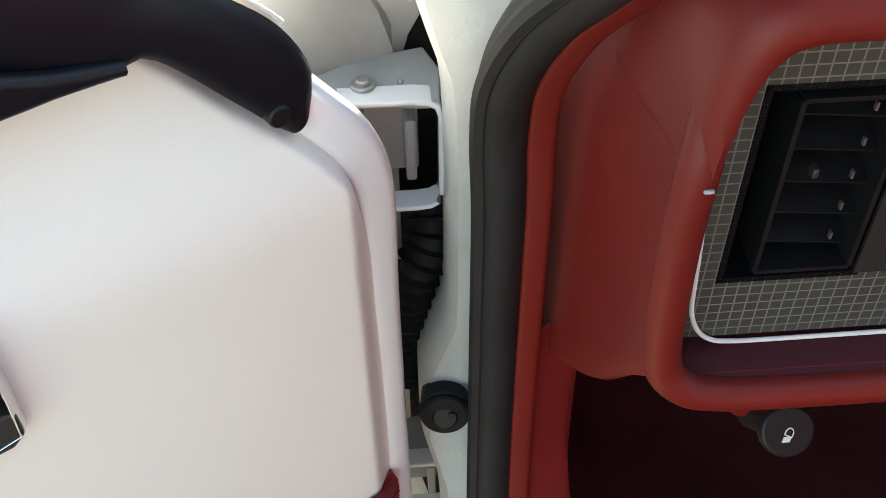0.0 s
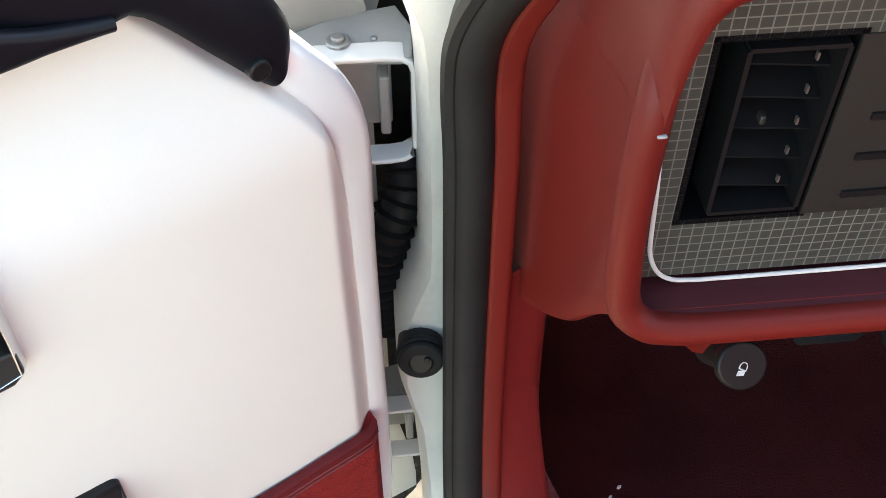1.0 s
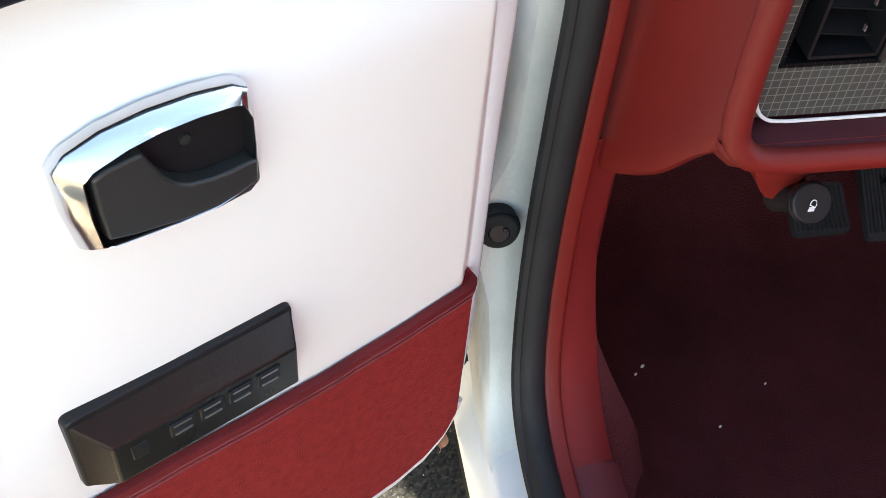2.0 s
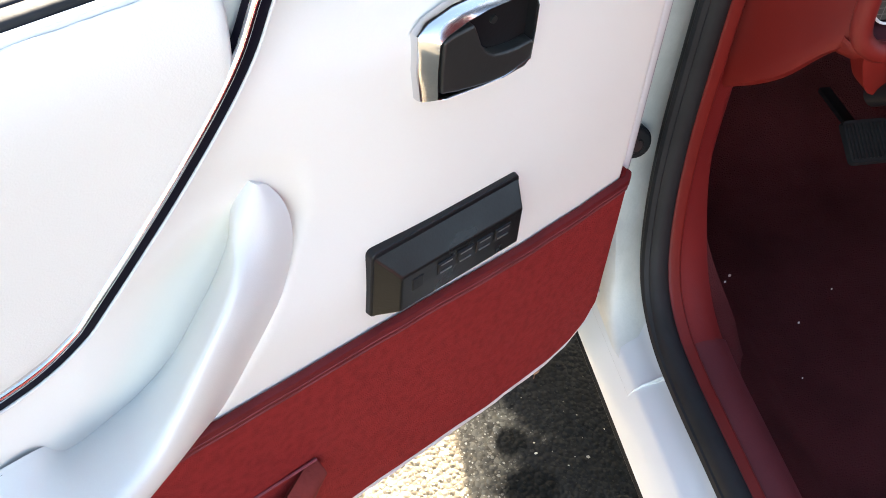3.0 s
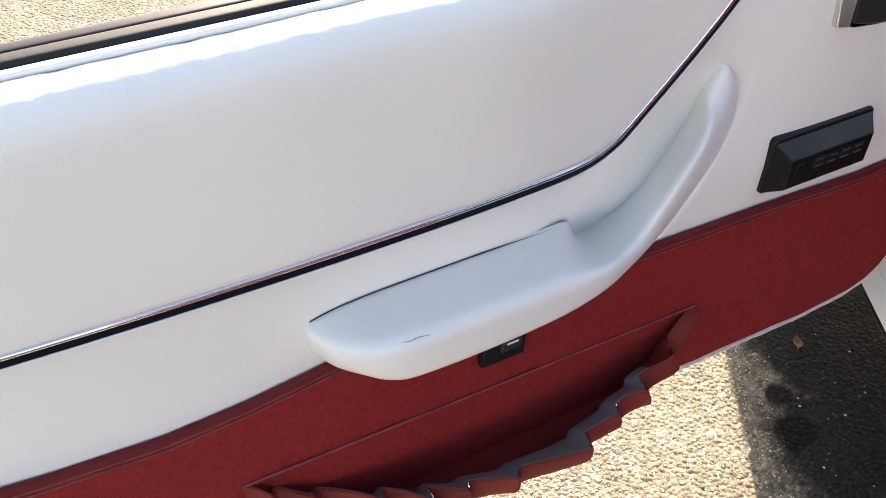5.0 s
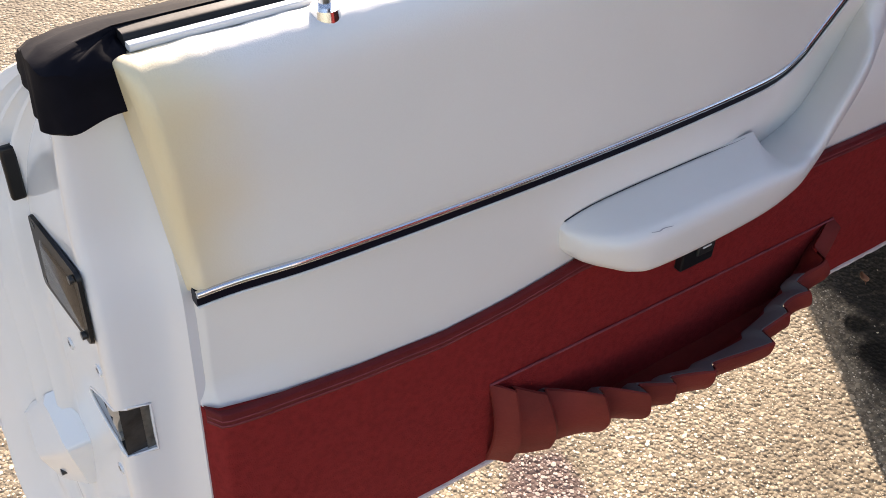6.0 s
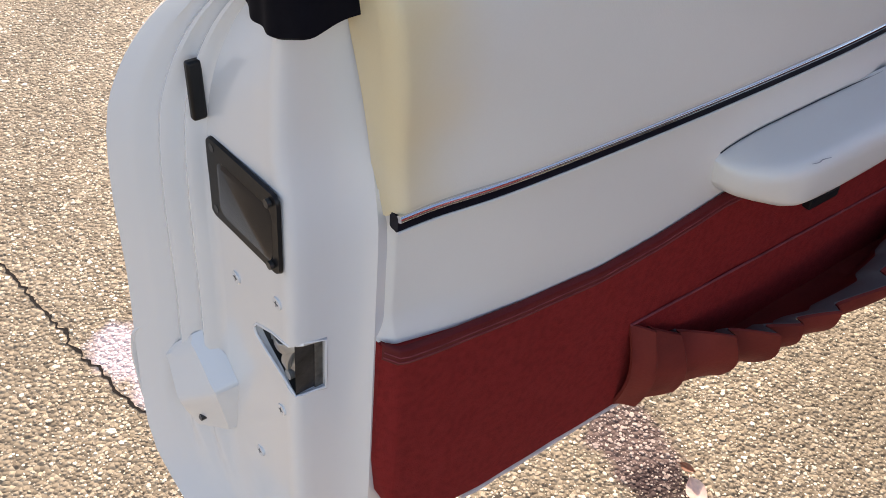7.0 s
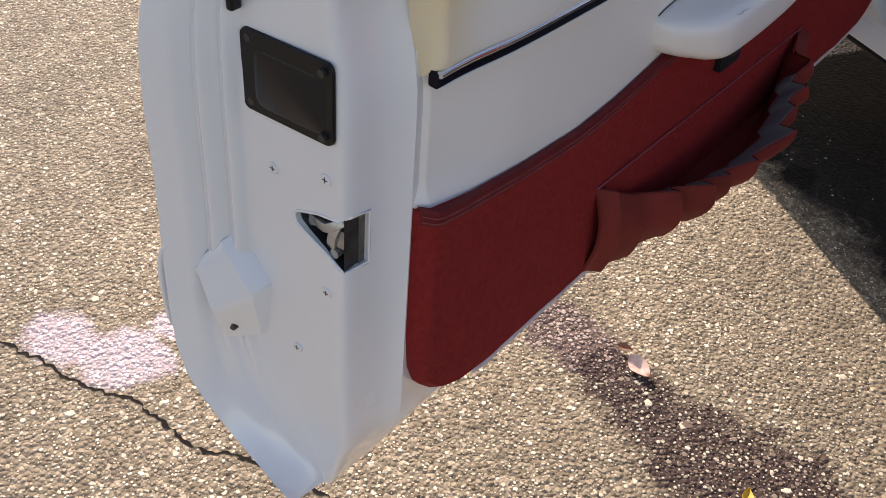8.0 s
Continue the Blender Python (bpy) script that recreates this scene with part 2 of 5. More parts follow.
# sill: section swept along the car
SILL = [(0.13, 0.240), (0.012, 0.250), (0.0, 0.262), (0.002, 0.270), (0.010, 0.283), (0.016, 0.296), (0.020, 0.301), (0.040, 0.305), (0.052, 0.312), (0.060, 0.320), (0.085, 0.322), (0.10, 0.31), (0.14, 0.25)]
bm = bmesh.new()
rows = grid(bm, [[Vector((r, f, z)) for r, z in SILL] for f in (0.06, 0.0, -0.05, -0.0945, -0.0955, -0.2, -0.5, -1.0, -1.6)], close_v=True)
bm.faces.new(rows[0]), bm.faces.new(rows[-1])
cpart("sill", bm, M_PAINT, label="white painted door sill")
foot = [(0.0125, 0.2905), (0.016, 0.2985), (0.020, 0.3032), (0.040, 0.3072), (0.052, 0.3142), (0.060, 0.3220)]
cpart("pillar_foot", shell([[Vector((r, f, z)) for r, z in foot] for f in (0.06, 0.0, -0.06, -0.0925, -0.0945)], (0.001, 0, -0.003)), M_PAINT, label="white pillar foot lapped over the sill")
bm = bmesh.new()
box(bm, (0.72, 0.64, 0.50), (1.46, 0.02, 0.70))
cpart("firewall", bm, M_GREASE_AND_SHADE, label="dark firewall ahead of the footwell", smooth=False)
bm = bmesh.new()
tube(bm, [(0.017, -0.0955, 0.2995), (0.024, -0.0945, 0.3045), (0.034, -0.093, 0.3065), (0.045, -0.0915, 0.310)], circle(0.0014, 8))
cpart("seam", bm, M_PAINT, label="raised sealed panel seam")
bm = bmesh.new()
rows = grid(bm, [[Vector((r, f, z)) for r, z in ((0.16, 0.228), (0.012, 0.246), (-0.0005, 0.254), (-0.002, 0.258), (0.0005, 0.2615), (0.16, 0.236))] for f in (0.06, -1.6)], close_v=True)
bm.faces.new(rows[0]), bm.faces.new(rows[-1])
cpart("rocker_strip", bm, M_BLACK, label="black rubber strip under the sill", smooth=False)

# hinge pillar, flaring into the sill and the cowl
pts = []
for z, r0, r1, f0 in ((0.298, 0.0135, 0.060, -0.060), (0.305, 0.0140, 0.060, -0.040), (0.316, 0.0145, 0.060, -0.020), (0.335, 0.015, 0.060, -0.003), (0.37, 0.015, 0.060, 0.014), (0.42, 0.012, 0.060, 0.03), (0.46, 0.002, 0.060, 0.042), (0.51, 0.002, 0.060, 0.048), (0.535, 0.010, 0.060, 0.05), (0.565, 0.020, 0.060, 0.05), (0.60, 0.021, 0.060, 0.05), (0.68, 0.021, 0.060, 0.05), (0.73, 0.020, 0.060, 0.05), (0.75, 0.018, 0.060, 0.05), (0.77, 0.012, 0.062, 0.05), (0.785, 0.008, 0.062, 0.05), (0.811, 0.001, 0.07, 0.052), (0.84, -0.004, 0.09, 0.055), (0.90, -0.006, 0.12, 0.06)):
    row = [Vector((r0 + 0.012, 0.22, z)), Vector((r0 + 0.002, f0 + 0.07, z)), Vector((r0, f0 + 0.02, z)), Vector((r0 + 0.002, f0 + 0.006, z)), Vector((r0 + 0.006, f0, z))]
    row += [Vector((r0 + 0.006 + (r1 - r0 - 0.006) * k / 5, f0 - 0.002 * math.sin(math.pi * k / 5), z)) for k in range(1, 6)]
    pts.append(row)
cpart("hinge_pillar", shell(pts, (0.006, 0.006, 0)), M_DIRTYPAINT, label="white painted hinge pillar with dirt")

# fender and cowl ahead of the door
pts = []
for i in range(26):
    z = 0.13 + 0.63 * i / 25
    o = -0.070 + 0.020 * smooth01((0.3 - z) / 0.15) + 0.066 * (1 - math.sqrt(max(0, 1 - min(1, max(0, (z - 0.655) / 0.105)) ** 2)))
    pts.append([Vector((o + 0.064, 0.150, z)), Vector((o + 0.034, 0.136, z)), Vector((o + 0.010, 0.129, z)), Vector((o + 0.002, 0.129, z)), Vector((o, 0.136, z)), Vector((o + 0.014, 0.3, z)), Vector((o + 0.094, 1.0, z)), Vector((o + 0.190, 1.7, z))])
cpart("fender", shell(pts, (0.003, 0.002, 0)), M_PAINT, label="white front fender edge")
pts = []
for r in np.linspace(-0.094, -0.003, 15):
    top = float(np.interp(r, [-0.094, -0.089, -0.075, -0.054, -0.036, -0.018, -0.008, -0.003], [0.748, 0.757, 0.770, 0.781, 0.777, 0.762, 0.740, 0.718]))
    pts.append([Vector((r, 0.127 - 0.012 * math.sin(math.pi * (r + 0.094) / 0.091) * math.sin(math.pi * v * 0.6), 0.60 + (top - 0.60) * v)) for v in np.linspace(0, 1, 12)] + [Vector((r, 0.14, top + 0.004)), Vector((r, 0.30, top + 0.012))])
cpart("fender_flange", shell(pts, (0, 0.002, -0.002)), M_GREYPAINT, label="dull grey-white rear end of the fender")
pts = [[Vector((r + 0.125 * max(0.0, f - 0.13) * max(0.0, 1 - r / 0.8), f, 0.765 + 0.05 * math.sin(math.pi * (r + 0.05) / 1.6) + 0.04 * smooth01((r - 0.02) / 0.1) - 0.06 * max(0, f - 0.6))) for f in (0.13, 0.3, 0.6, 1.0, 1.7)] for r in np.linspace(-0.012, 1.55, 16)]
cpart("hood", shell(pts, (0, 0, -0.01)), M_PAINT, label="white hood and cowl")
# added dark sheet whose colour stands for the deep shade in the gap
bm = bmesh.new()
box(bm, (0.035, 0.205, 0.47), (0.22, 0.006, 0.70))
cpart("gap_shade", bm, M_GREASE_AND_SHADE, label="added dark sheet for the shade behind the hinge gap", smooth=False)
bm = bmesh.new()
cyl(bm, (0.012, 0.118, 0.765), (0.006, 0.105, 0.772), 0.010, 0.009)
cyl(bm, (0.006, 0.105, 0.772), (0.004, 0.100, 0.775), 0.006, 0.005, 6)
box(bm, (0.006, 0.125, 0.775), (0.030, 0.02, 0.036))
cpart("fender_bolt", bm, M_PAINT, label="white painted fender bolt and bracket", bevel=0.0015)
bm = bmesh.new()
cyl(bm, (0.170, 1.1, 0.31), (0.038, 1.1, 0.31), 0.31, 0.31, 40)
cpart("front_wheel", bm, M_RUBBER, label="black front tyre")

# roof, windscreen frame and far side close the cabin
A_LINE = [(0.075, 0.06, 0.80), (0.095, 0.01, 0.86), (0.12, -0.09, 0.95), (0.165, -0.30, 1.14), (0.20, -0.50, 1.26)]
bm = bmesh.new()
tube(bm, spline(A_LINE, 20), rrect(0.045, 0.05, 0.012))
cpart("windscreen_post", bm, M_PAINT, label="white windscreen post")
pts = [[Vector((r, f, 1.28 + 0.04 * math.sin(math.pi * (r - 0.18) / 1.15))) for f in (-0.48, -0.8, -1.2, -1.7)] for r in np.linspace(0.18, 1.33, 9)]
cpart("headliner", shell(pts, (0, 0, 0.012)), M_HEADLINER, label="red headliner")
pts = [[p + Vector(((p.x - 0.755) * 0.05, 0.0, 0.016)) for p in row] for row in pts]
cpart("roof", shell(pts, (0, 0, 0.016)), M_PAINT, label="white painted roof")
for name, c, size, skin_of in (("far_side_trim", (1.43, -0.5, 0.56), (0.02, 2.6, 0.72), M_REDVINYL), ("far_side", (1.462, -0.5, 0.54), (0.04, 2.64, 0.78), M_PAINT), ("rear_trim", (0.75, -1.70, 0.75), (1.34, 0.02, 1.1), M_REDVINYL), ("rear_body", (0.75, -1.732, 0.74), (1.46, 0.04, 1.2), M_PAINT)):
    bm = bmesh.new()
    box(bm, c, size)
    cpart(name, bm, skin_of, smooth=False, bevel=0.006)

# door seal
SEAL = spline([(0.050, -1.6, 0.333), (0.050, -0.6, 0.333), (0.050, -0.25, 0.333), (0.047, -0.13, 0.338), (0.044, -0.07, 0.352), (0.042, -0.03, 0.385), (0.043, -0.004, 0.44), (0.0445, 0.012, 0.52), (0.045, 0.016, 0.62), (0.045, 0.016, 0.70), (0.0435, 0.014, 0.75), (0.0445, 0.002, 0.79), (0.054, -0.018, 0.830), (0.068, -0.048, 0.868), (0.082, -0.11, 0.93), (0.13, -0.30, 1.11), (0.18, -0.5, 1.245)], 760)
bm = bmesh.new()
tube(bm, SEAL, lambda t: circle(0.0152 + 0.013 * smooth01((t - 0.83) / 0.07), 18, 1.0, 0.85), up=(1, 0, 0))
seal = cpart("door_seal", bm, M_RUBBER, label="black rubber door seal, dusty")
bm = bmesh.new()
tube(bm, [p + Vector((-0.010, -0.006, 0)) for p in SEAL], circle(0.0055, 8), up=(1, 0, 0))
cpart("seal_lip", bm, M_RUBBER, seal)
bm = bmesh.new()
trim_line = []
for i, p in enumerate(SEAL):
    t = (SEAL[min(i + 1, len(SEAL) - 1)] - SEAL[max(i - 1, 0)]).normalized()
    n = (Vector((0, 1, 0)).cross(t) + Vector((0.25, 0, 0))).normalized()
    trim_line.append(p + n * (0.0175 + 0.012 * smooth01((i / 759 - 0.83) / 0.08)) + Vector((0, -0.003, 0)))
tube(bm, trim_line, rrect(0.011, 0.015, 0.004), up=(1, 0, 0))
cpart("pinch_trim", bm, M_REDDASH, label="red plastic trim along the door seal")
# broad moulded trim between the seal and the carpet
rows = []
for p in trim_line:
    if p.z > 0.60 or p.y < -1.5:
        continue
    low = smooth01((0.50 - p.z) / 0.14)
    wide, back = 0.034 + 0.014 * low, 0.016 - 0.008 * low
    rows.append([p + Vector((wide * u, back * u, -0.014 * low * u * u + 0.005 * math.sin(math.pi * u) + (0.0 if u < 1 else -0.02))) for u in (0.05, 0.2, 0.4, 0.6, 0.8, 0.93, 1.0)])
upper, lower = [row for row in rows if row[0].y > -0.088], [row for row in rows if row[0].y <= -0.084]
cpart("sill_trim", shell(upper, (0.002, 0.003, -0.003)), M_REDVINYL, label="red moulded trim beside the door seal")
cpart("sill_plate", shell([[p + Vector((0.004, 0, -0.0025)) for p in row] for row in lower], (0.002, 0.003, -0.003)), M_SILLPLATE, label="dark burgundy plate along the sill")
# carpet turned up against the trim
turned = [row[-2] for row in rows if row[0].y < 0.004]
cpart("carpet_edge", shell([[p + Vector((0.046 * u, 0, -0.004 - 0.034 * u - 0.010 * u * u)) * smooth01((0.010 - p.y) / 0.05) + Vector((-0.004, 0, -0.004)) for u in (0, 0.25, 0.5, 0.75, 1.0)] for p in turned], (0.001, 0, -0.004)), M_SIDECARPET, label="burgundy carpet turned up beside the sill")

# --- hinges ---
def hinge(r, z, h):
    """A white strap hinge: plate above, a looped strap and the pin bracket inside the loop."""
    ob = tagged(empty("door_hinge", CAR @ pose(r, 0.08, z)), "white painted steel strap hinge between door and pillar", "hinge", "door hinges")
    bm = bmesh.new()
    prism(bm, [(-0.034, 0.004), (0.014, 0.0), (0.020, 0.004), (0.022, 0.03), (0.014, 0.052), (-0.02, 0.044), (-0.045, 0.03)], Matrix.Translation((0, 0, h - 0.004)), 0.004)
    part("plate", bm, M_GREYPAINT, ob, "dull grey hinge plate", bevel=0.0012)
    bm = bmesh.new()
    loop = [(-0.034, h), (0.006, h), (0.014, h - 0.001), (0.0185, h - 0.004), (0.0205, h - 0.010), (0.0205, h * 0.5), (0.0205, 0.010), (0.0185, 0.004), (0.014, 0.001), (0.006, 0.0), (-0.012, 0.0)]
    tube(bm, [(a, 0.008, b) for a, b in loop], rrect(0.016, 0.0034, 0.0014), up=(0.3, 0, 1))
    part("strap", bm, M_PAINT, ob)
    bm = bmesh.new()
    box(bm, (-0.006, 0.030, h * 0.5), (0.030, 0.005, h * 0.8))
    box(bm, (0.004, 0.018, h * 0.48), (0.006, 0.020, h * 0.56))
    part("pin_bracket", bm, M_GREYPAINT, ob, bevel=0.0015)
    bm = bmesh.new()
    cyl(bm, (-0.020, 0.016, h - 0.001), (-0.020, 0.016, h + 0.004), 0.0070)
    cyl(bm, (-0.020, 0.016, h + 0.003), (-0.020, 0.016, h + 0.0065), 0.0040)
    cyl(bm, (0.000, 0.020, h - 0.001), (0.000, 0.020, h + 0.0015), 0.0018)
    part("rivet", bm, M_STEEL, ob, bevel=0.001)
    return ob


hinge(0.0, 0.639, 0.076)
hinge(0.006, 0.304, 0.066)

# rubber stop on the pillar
stop = tagged(empty("rubber_stop", CAR @ pose(0.0180, 0.044, 0.5015, -24, 0, -4)), "round black rubber stop on the white hinge pillar", "rubber stop")
bm = bmesh.new()
cyl(bm, (0, 0.012, 0.004), (0, -0.008, 0.0), 0.0150, 0.0162, 24)
cyl(bm, (0, -0.008, 0.0), (0, -0.013, -0.001), 0.0170, 0.0170, 24)
cyl(bm, (0, -0.013, -0.001), (0, -0.017, -0.002), 0.0162, 0.0150, 24)
part("rim", bm, M_RUBBER, stop, bevel=0.0015)
bm = bmesh.new()
cyl(bm, (0, -0.016, -0.002), (0, -0.0185, -0.002), 0.0090, 0.0075, 20)
cyl(bm, (0.004, -0.017, 0.001), (0.004, -0.020, 0.001), 0.002, 0.002, 10)
part("core", bm, M_BLACK, stop, bevel=0.001)

# ribbed wiring boot between door and pillar
boot = tagged(empty("wiring_boot", Matrix.Translation((0.06, 0.11, 0.55))), "ribbed black rubber wiring boot in the hinge gap", "wiring boot")
line = spline([(0.105, 0.125, 0.605), (0.096, 0.110, 0.585), (0.082, 0.106, 0.562), (0.075, 0.108, 0.535), (0.074, 0.110, 0.505), (0.077, 0.112, 0.475), (0.082, 0.112, 0.45)], 90)
line = [p - Vector((0.06, 0.11, 0.55)) for p in line]
bm = bmesh.new()
tube(bm, line, circle(0.0125, 14), up=(0, 1, 0))
part("sleeve", bm, M_RUBBER, boot)
for k in range(3, 88, 5):
    bm = bmesh.new()
    t = (line[k + 1] - line[k - 1]).normalized() * 0.0018
    cyl(bm, line[k] - t, line[k], 0.0125, 0.0172, 18)
    cyl(bm, line[k], line[k] + t, 0.0172, 0.0125, 18)
    part("rib", bm, M_RUBBER, boot)

# ---- dashboard and footwell ----
dash = tagged(empty("dashboard", CAR @ pose(0.1, 0, 0.64)), "red plastic dashboard with dark chequered fascia and air vent", "dashboard")
DIN = pose(-0.1, 0, -0.64)


def hpart(name, bm, material, parent=None, label="", **kw):
    """A part of the dashboard, given in the car's axes."""
    ob = part(name, bm, material, parent or dash, label, **kw)
    if parent is None:
        ob.matrix_parent_inverse = DIN
    return ob


# side cheek from the pillar, rim round the fascia, rolled lower lip
CHEEK = spline([(0.068, 0.055, 0), (0.074, 0.030, 0), (0.080, -0.005, 0), (0.0865, -0.040, 0), (0.0925, -0.070, 0), (0.0965, -0.083, 0), (0.101, -0.088, 0)], 36)
cheek_low = smooth_table([(-0.10, 0.690), (-0.085, 0.676), (-0.07, 0.658), (-0.045, 0.622), (-0.02, 0.596), (0.01, 0.571), (0.04, 0.549), (0.06, 0.537)])


def cheek_rows(top):
    rows = []
    for roll, v in ((0.030, 0.0), (0.016, -0.006), (0.007, -0.004), (0.002, 0.02), (0.0, 0.06)) + tuple((0.0, 0.06 + 0.94 * k / 16) for k in range(1, 17)):
        row = []
        for c in CHEEK:
            lo = cheek_low(c.y)
            z = lo + 0.006 + (top - 0.030 * smooth01((-0.045 - c.y) / 0.04) - lo - 0.006) * v
            dent = 0.004 * math.sin(math.pi * min(1, max(0, (c.y + 0.09) / 0.13))) * smooth01((z - lo) / 0.08)
            row.append(Vector((c.x + roll + dent, c.y + roll * 0.6, z)))
        rows.append(row)
    return rows


hpart("cheek", shell(cheek_rows(0.866), (0.005, 0.004, 0)), M_REDDASH, label="worn red plastic cheek of the dashboard")
bm = bmesh.new()
tube(bm, spline([(0.30, -0.096, 0.6855), (0.16, -0.096, 0.6855), (0.122, -0.0955, 0.6870), (0.108, -0.0945, 0.693), (0.1005, -0.092, 0.706), (0.0980, -0.091, 0.735), (0.0970, -0.091, 0.78), (0.0980, -0.0905, 0.808), (0.1000, -0.0870, 0.822), (0.1035, -0.0800, 0.836)], 100), circle(0.0080, 14), up=(0, 1, 0))
hpart("fascia_rim", bm, M_REDDASH, label="worn red rim round the fascia")
# padded rim: one roll from the left edge of the fascia over its corner into the top pad
INNER = spline([(0.1055, 0, 0.8080), (0.1085, 0, 0.826), (0.1125, 0, 0.8425), (0.1185, 0, 0.8550), (0.1270, 0, 0.8600), (0.145, 0, 0.8605), (0.18, 0, 0.8605)], 46) + [Vector((r, 0, 0.8605)) for r in (0.25, 0.4, 0.7, 1.35)]
OUTER = spline([(0.0945, 0, 0.808), (0.0950, 0, 0.830), (0.0968, 0, 0.852), (0.1015, 0, 0.869), (0.111, 0, 0.8795), (0.130, 0, 0.8832), (0.18, 0, 0.8835)], 46) + [Vector((r, 0, 0.8835)) for r in (0.25, 0.4, 0.7, 1.35)]
skin = lerp_table([(-0.09, 0.0985), (-0.066, 0.0917), (-0.05, 0.0885), (-0.03, 0.085), (0.0, 0.0795), (0.05, 0.069)])
rows = []
for i, (a, o) in enumerate(zip(INNER, OUTER)):
    top = smooth01((i - 18) / 20)
    row = []
    for u, f in ((0.0, -0.070), (0.0, -0.078), (0.04, -0.086), (0.12, -0.092), (0.26, -0.0965), (0.44, -0.0975), (0.62, -0.0965), (0.78, -0.0945), (0.91, -0.091), (1.0, -0.085)):
        p = a.lerp(o, u)
        row.append(Vector((p.x, f, p.z)))
    for f, drop in ((-0.079, 0.001), (-0.073, 0.006), (-0.069, 0.014), (-0.066, 0.03)):
        g = f + (f + 0.085) * 2.6 * (1 - top)
        row.append(Vector((skin(g) + 0.0015 + (o.x - skin(g) - 0.0015) * top, g, o.z - drop * top)))
    rows.append(row)
rows = [[p + Vector((0.005 * s, 0.010 * s, -d)) for p in rows[0]] for d, s in ((0.016, 1.0), (0.007, 0.35))] + rows
hpart("pad_rim", shell(rows, (0.002, 0.006, -0.002)), M_REDDASH, label="worn red padded rim and top of the dashboard")
pts = [[Vector((r, f, 0.846 + 0.004 * math.sin(9 * f) + 0.001 * noise.noise(Vector((r * 30, f * 30, 0))))) for f in np.linspace(-0.064, 0.42, 14)] for r in np.linspace(0.10, 1.38, 20)]
hpart("dash_top", shell(pts, (0, 0, -0.004)), M_SHADED_TOP, label="dash top behind the pad, with shade in its dark bluish colour")
bm = bmesh.new()
for k in range(26):
    u = k / 25
    c = Vector((0.103 + 0.018 * u, -0.072 + 0.003 * math.sin(5 * u), 0.872 + 0.006 * u + 0.0015 * math.sin(23 * u)))
    bmesh.ops.create_icosphere(bm, subdivisions=1, radius=0.0022 + 0.0012 * math.sin(37 * u + 1), matrix=Matrix.Translation(c))
hpart("torn_foam", bm, M_FOAM, label="torn tan foam at the pad corner", smooth=False)
bm = bmesh.new()
box(bm, (0.1005, -0.0984, 0.8085), (0.0040, 0.002, 0.0013))
hpart("scuff", bm, M_SCUFF, label="pale scuff on the pad corner", bevel=0.0008)

# lower lip and top pad along the fascia
LIPP = [(0.065, 0.661), (-0.005, 0.663), (-0.045, 0.666), (-0.071, 0.670), (-0.087, 0.676), (-0.096, 0.683), (-0.100, 0.689), (-0.0985, 0.6920), (-0.094, 0.6915), (-0.088, 0.689), (-0.080, 0.686)]
LEDGEP = [(-0.0975, 0.6915), (-0.090, 0.6940), (-0.082, 0.6952), (-0.068, 0.6960)]
hpart("ledge", shell([[Vector((r, f, z)) for f, z in LEDGEP] for r in (0.108, 0.2, 0.5, 0.9, 1.4)], (0, 0.004, -0.003)), M_BURGUNDY, label="dark burgundy ledge below the fascia")
pts = [[Vector((r, f, z)) for f, z in LIPP] for r in (0.0965, 0.100, 0.106, 0.118, 0.2, 0.2795, 0.28, 0.2815, 0.282, 0.5, 0.9, 1.4)]
for row, back, up in ((pts[0], 0.012, 0.010), (pts[1], 0.005, 0.004)):
    for p in row:
        p.y += back
        p.z += up * smooth01((0.70 - p.z) / 0.03)
for row in (pts[6], pts[7]):
    for p in row:
        p.y += 0.004
hpart("lower_lip", shell(pts, (0, 0.008, 0.002)), M_REDDASH, label="red rolled lower edge of the dashboard")

# fascia with a fine printed grid
M_GRID = mat("chequered_fascia", (0.050, 0.054, 0.047), 0.4, vary=0.1, grain=300, bump=0.05)
nt = M_GRID.node_tree
b = nt.nodes["Principled BSDF"]
co = nt.nodes.new("ShaderNodeTexCoord")
sep = nt.nodes.new("ShaderNodeSeparateXYZ")
nt.links.new(co.outputs["Object"], sep.inputs[0])
hits = []
for axis in (0, 2):
    fr = nt.nodes.new("ShaderNodeMath")
    fr.operation = "PINGPONG"
    fr.inputs[1].default_value = 0.00265
    nt.links.new(sep.outputs[axis], fr.inputs[0])
    lt = nt.nodes.new("ShaderNodeMath")
    lt.operation = "LESS_THAN"
    lt.inputs[1].default_value = 0.00032
    nt.links.new(fr.outputs[0], lt.inputs[0])
    hits.append(lt)
mx = nt.nodes.new("ShaderNodeMath")
mx.operation = "MAXIMUM"
nt.links.new(hits[0].outputs[0], mx.inputs[0])
nt.links.new(hits[1].outputs[0], mx.inputs[1])
mix = nt.nodes.new("ShaderNodeMix")
mix.data_type = "RGBA"
old = b.inputs["Base Color"].links[0].from_socket
nt.links.new(mx.outputs[0], mix.inputs[0])
nt.links.new(old, mix.inputs[6])
mix.inputs[7].default_value = (0.15, 0.156, 0.14, 1)
nt.links.new(mix.outputs[2], b.inputs["Base Color"])

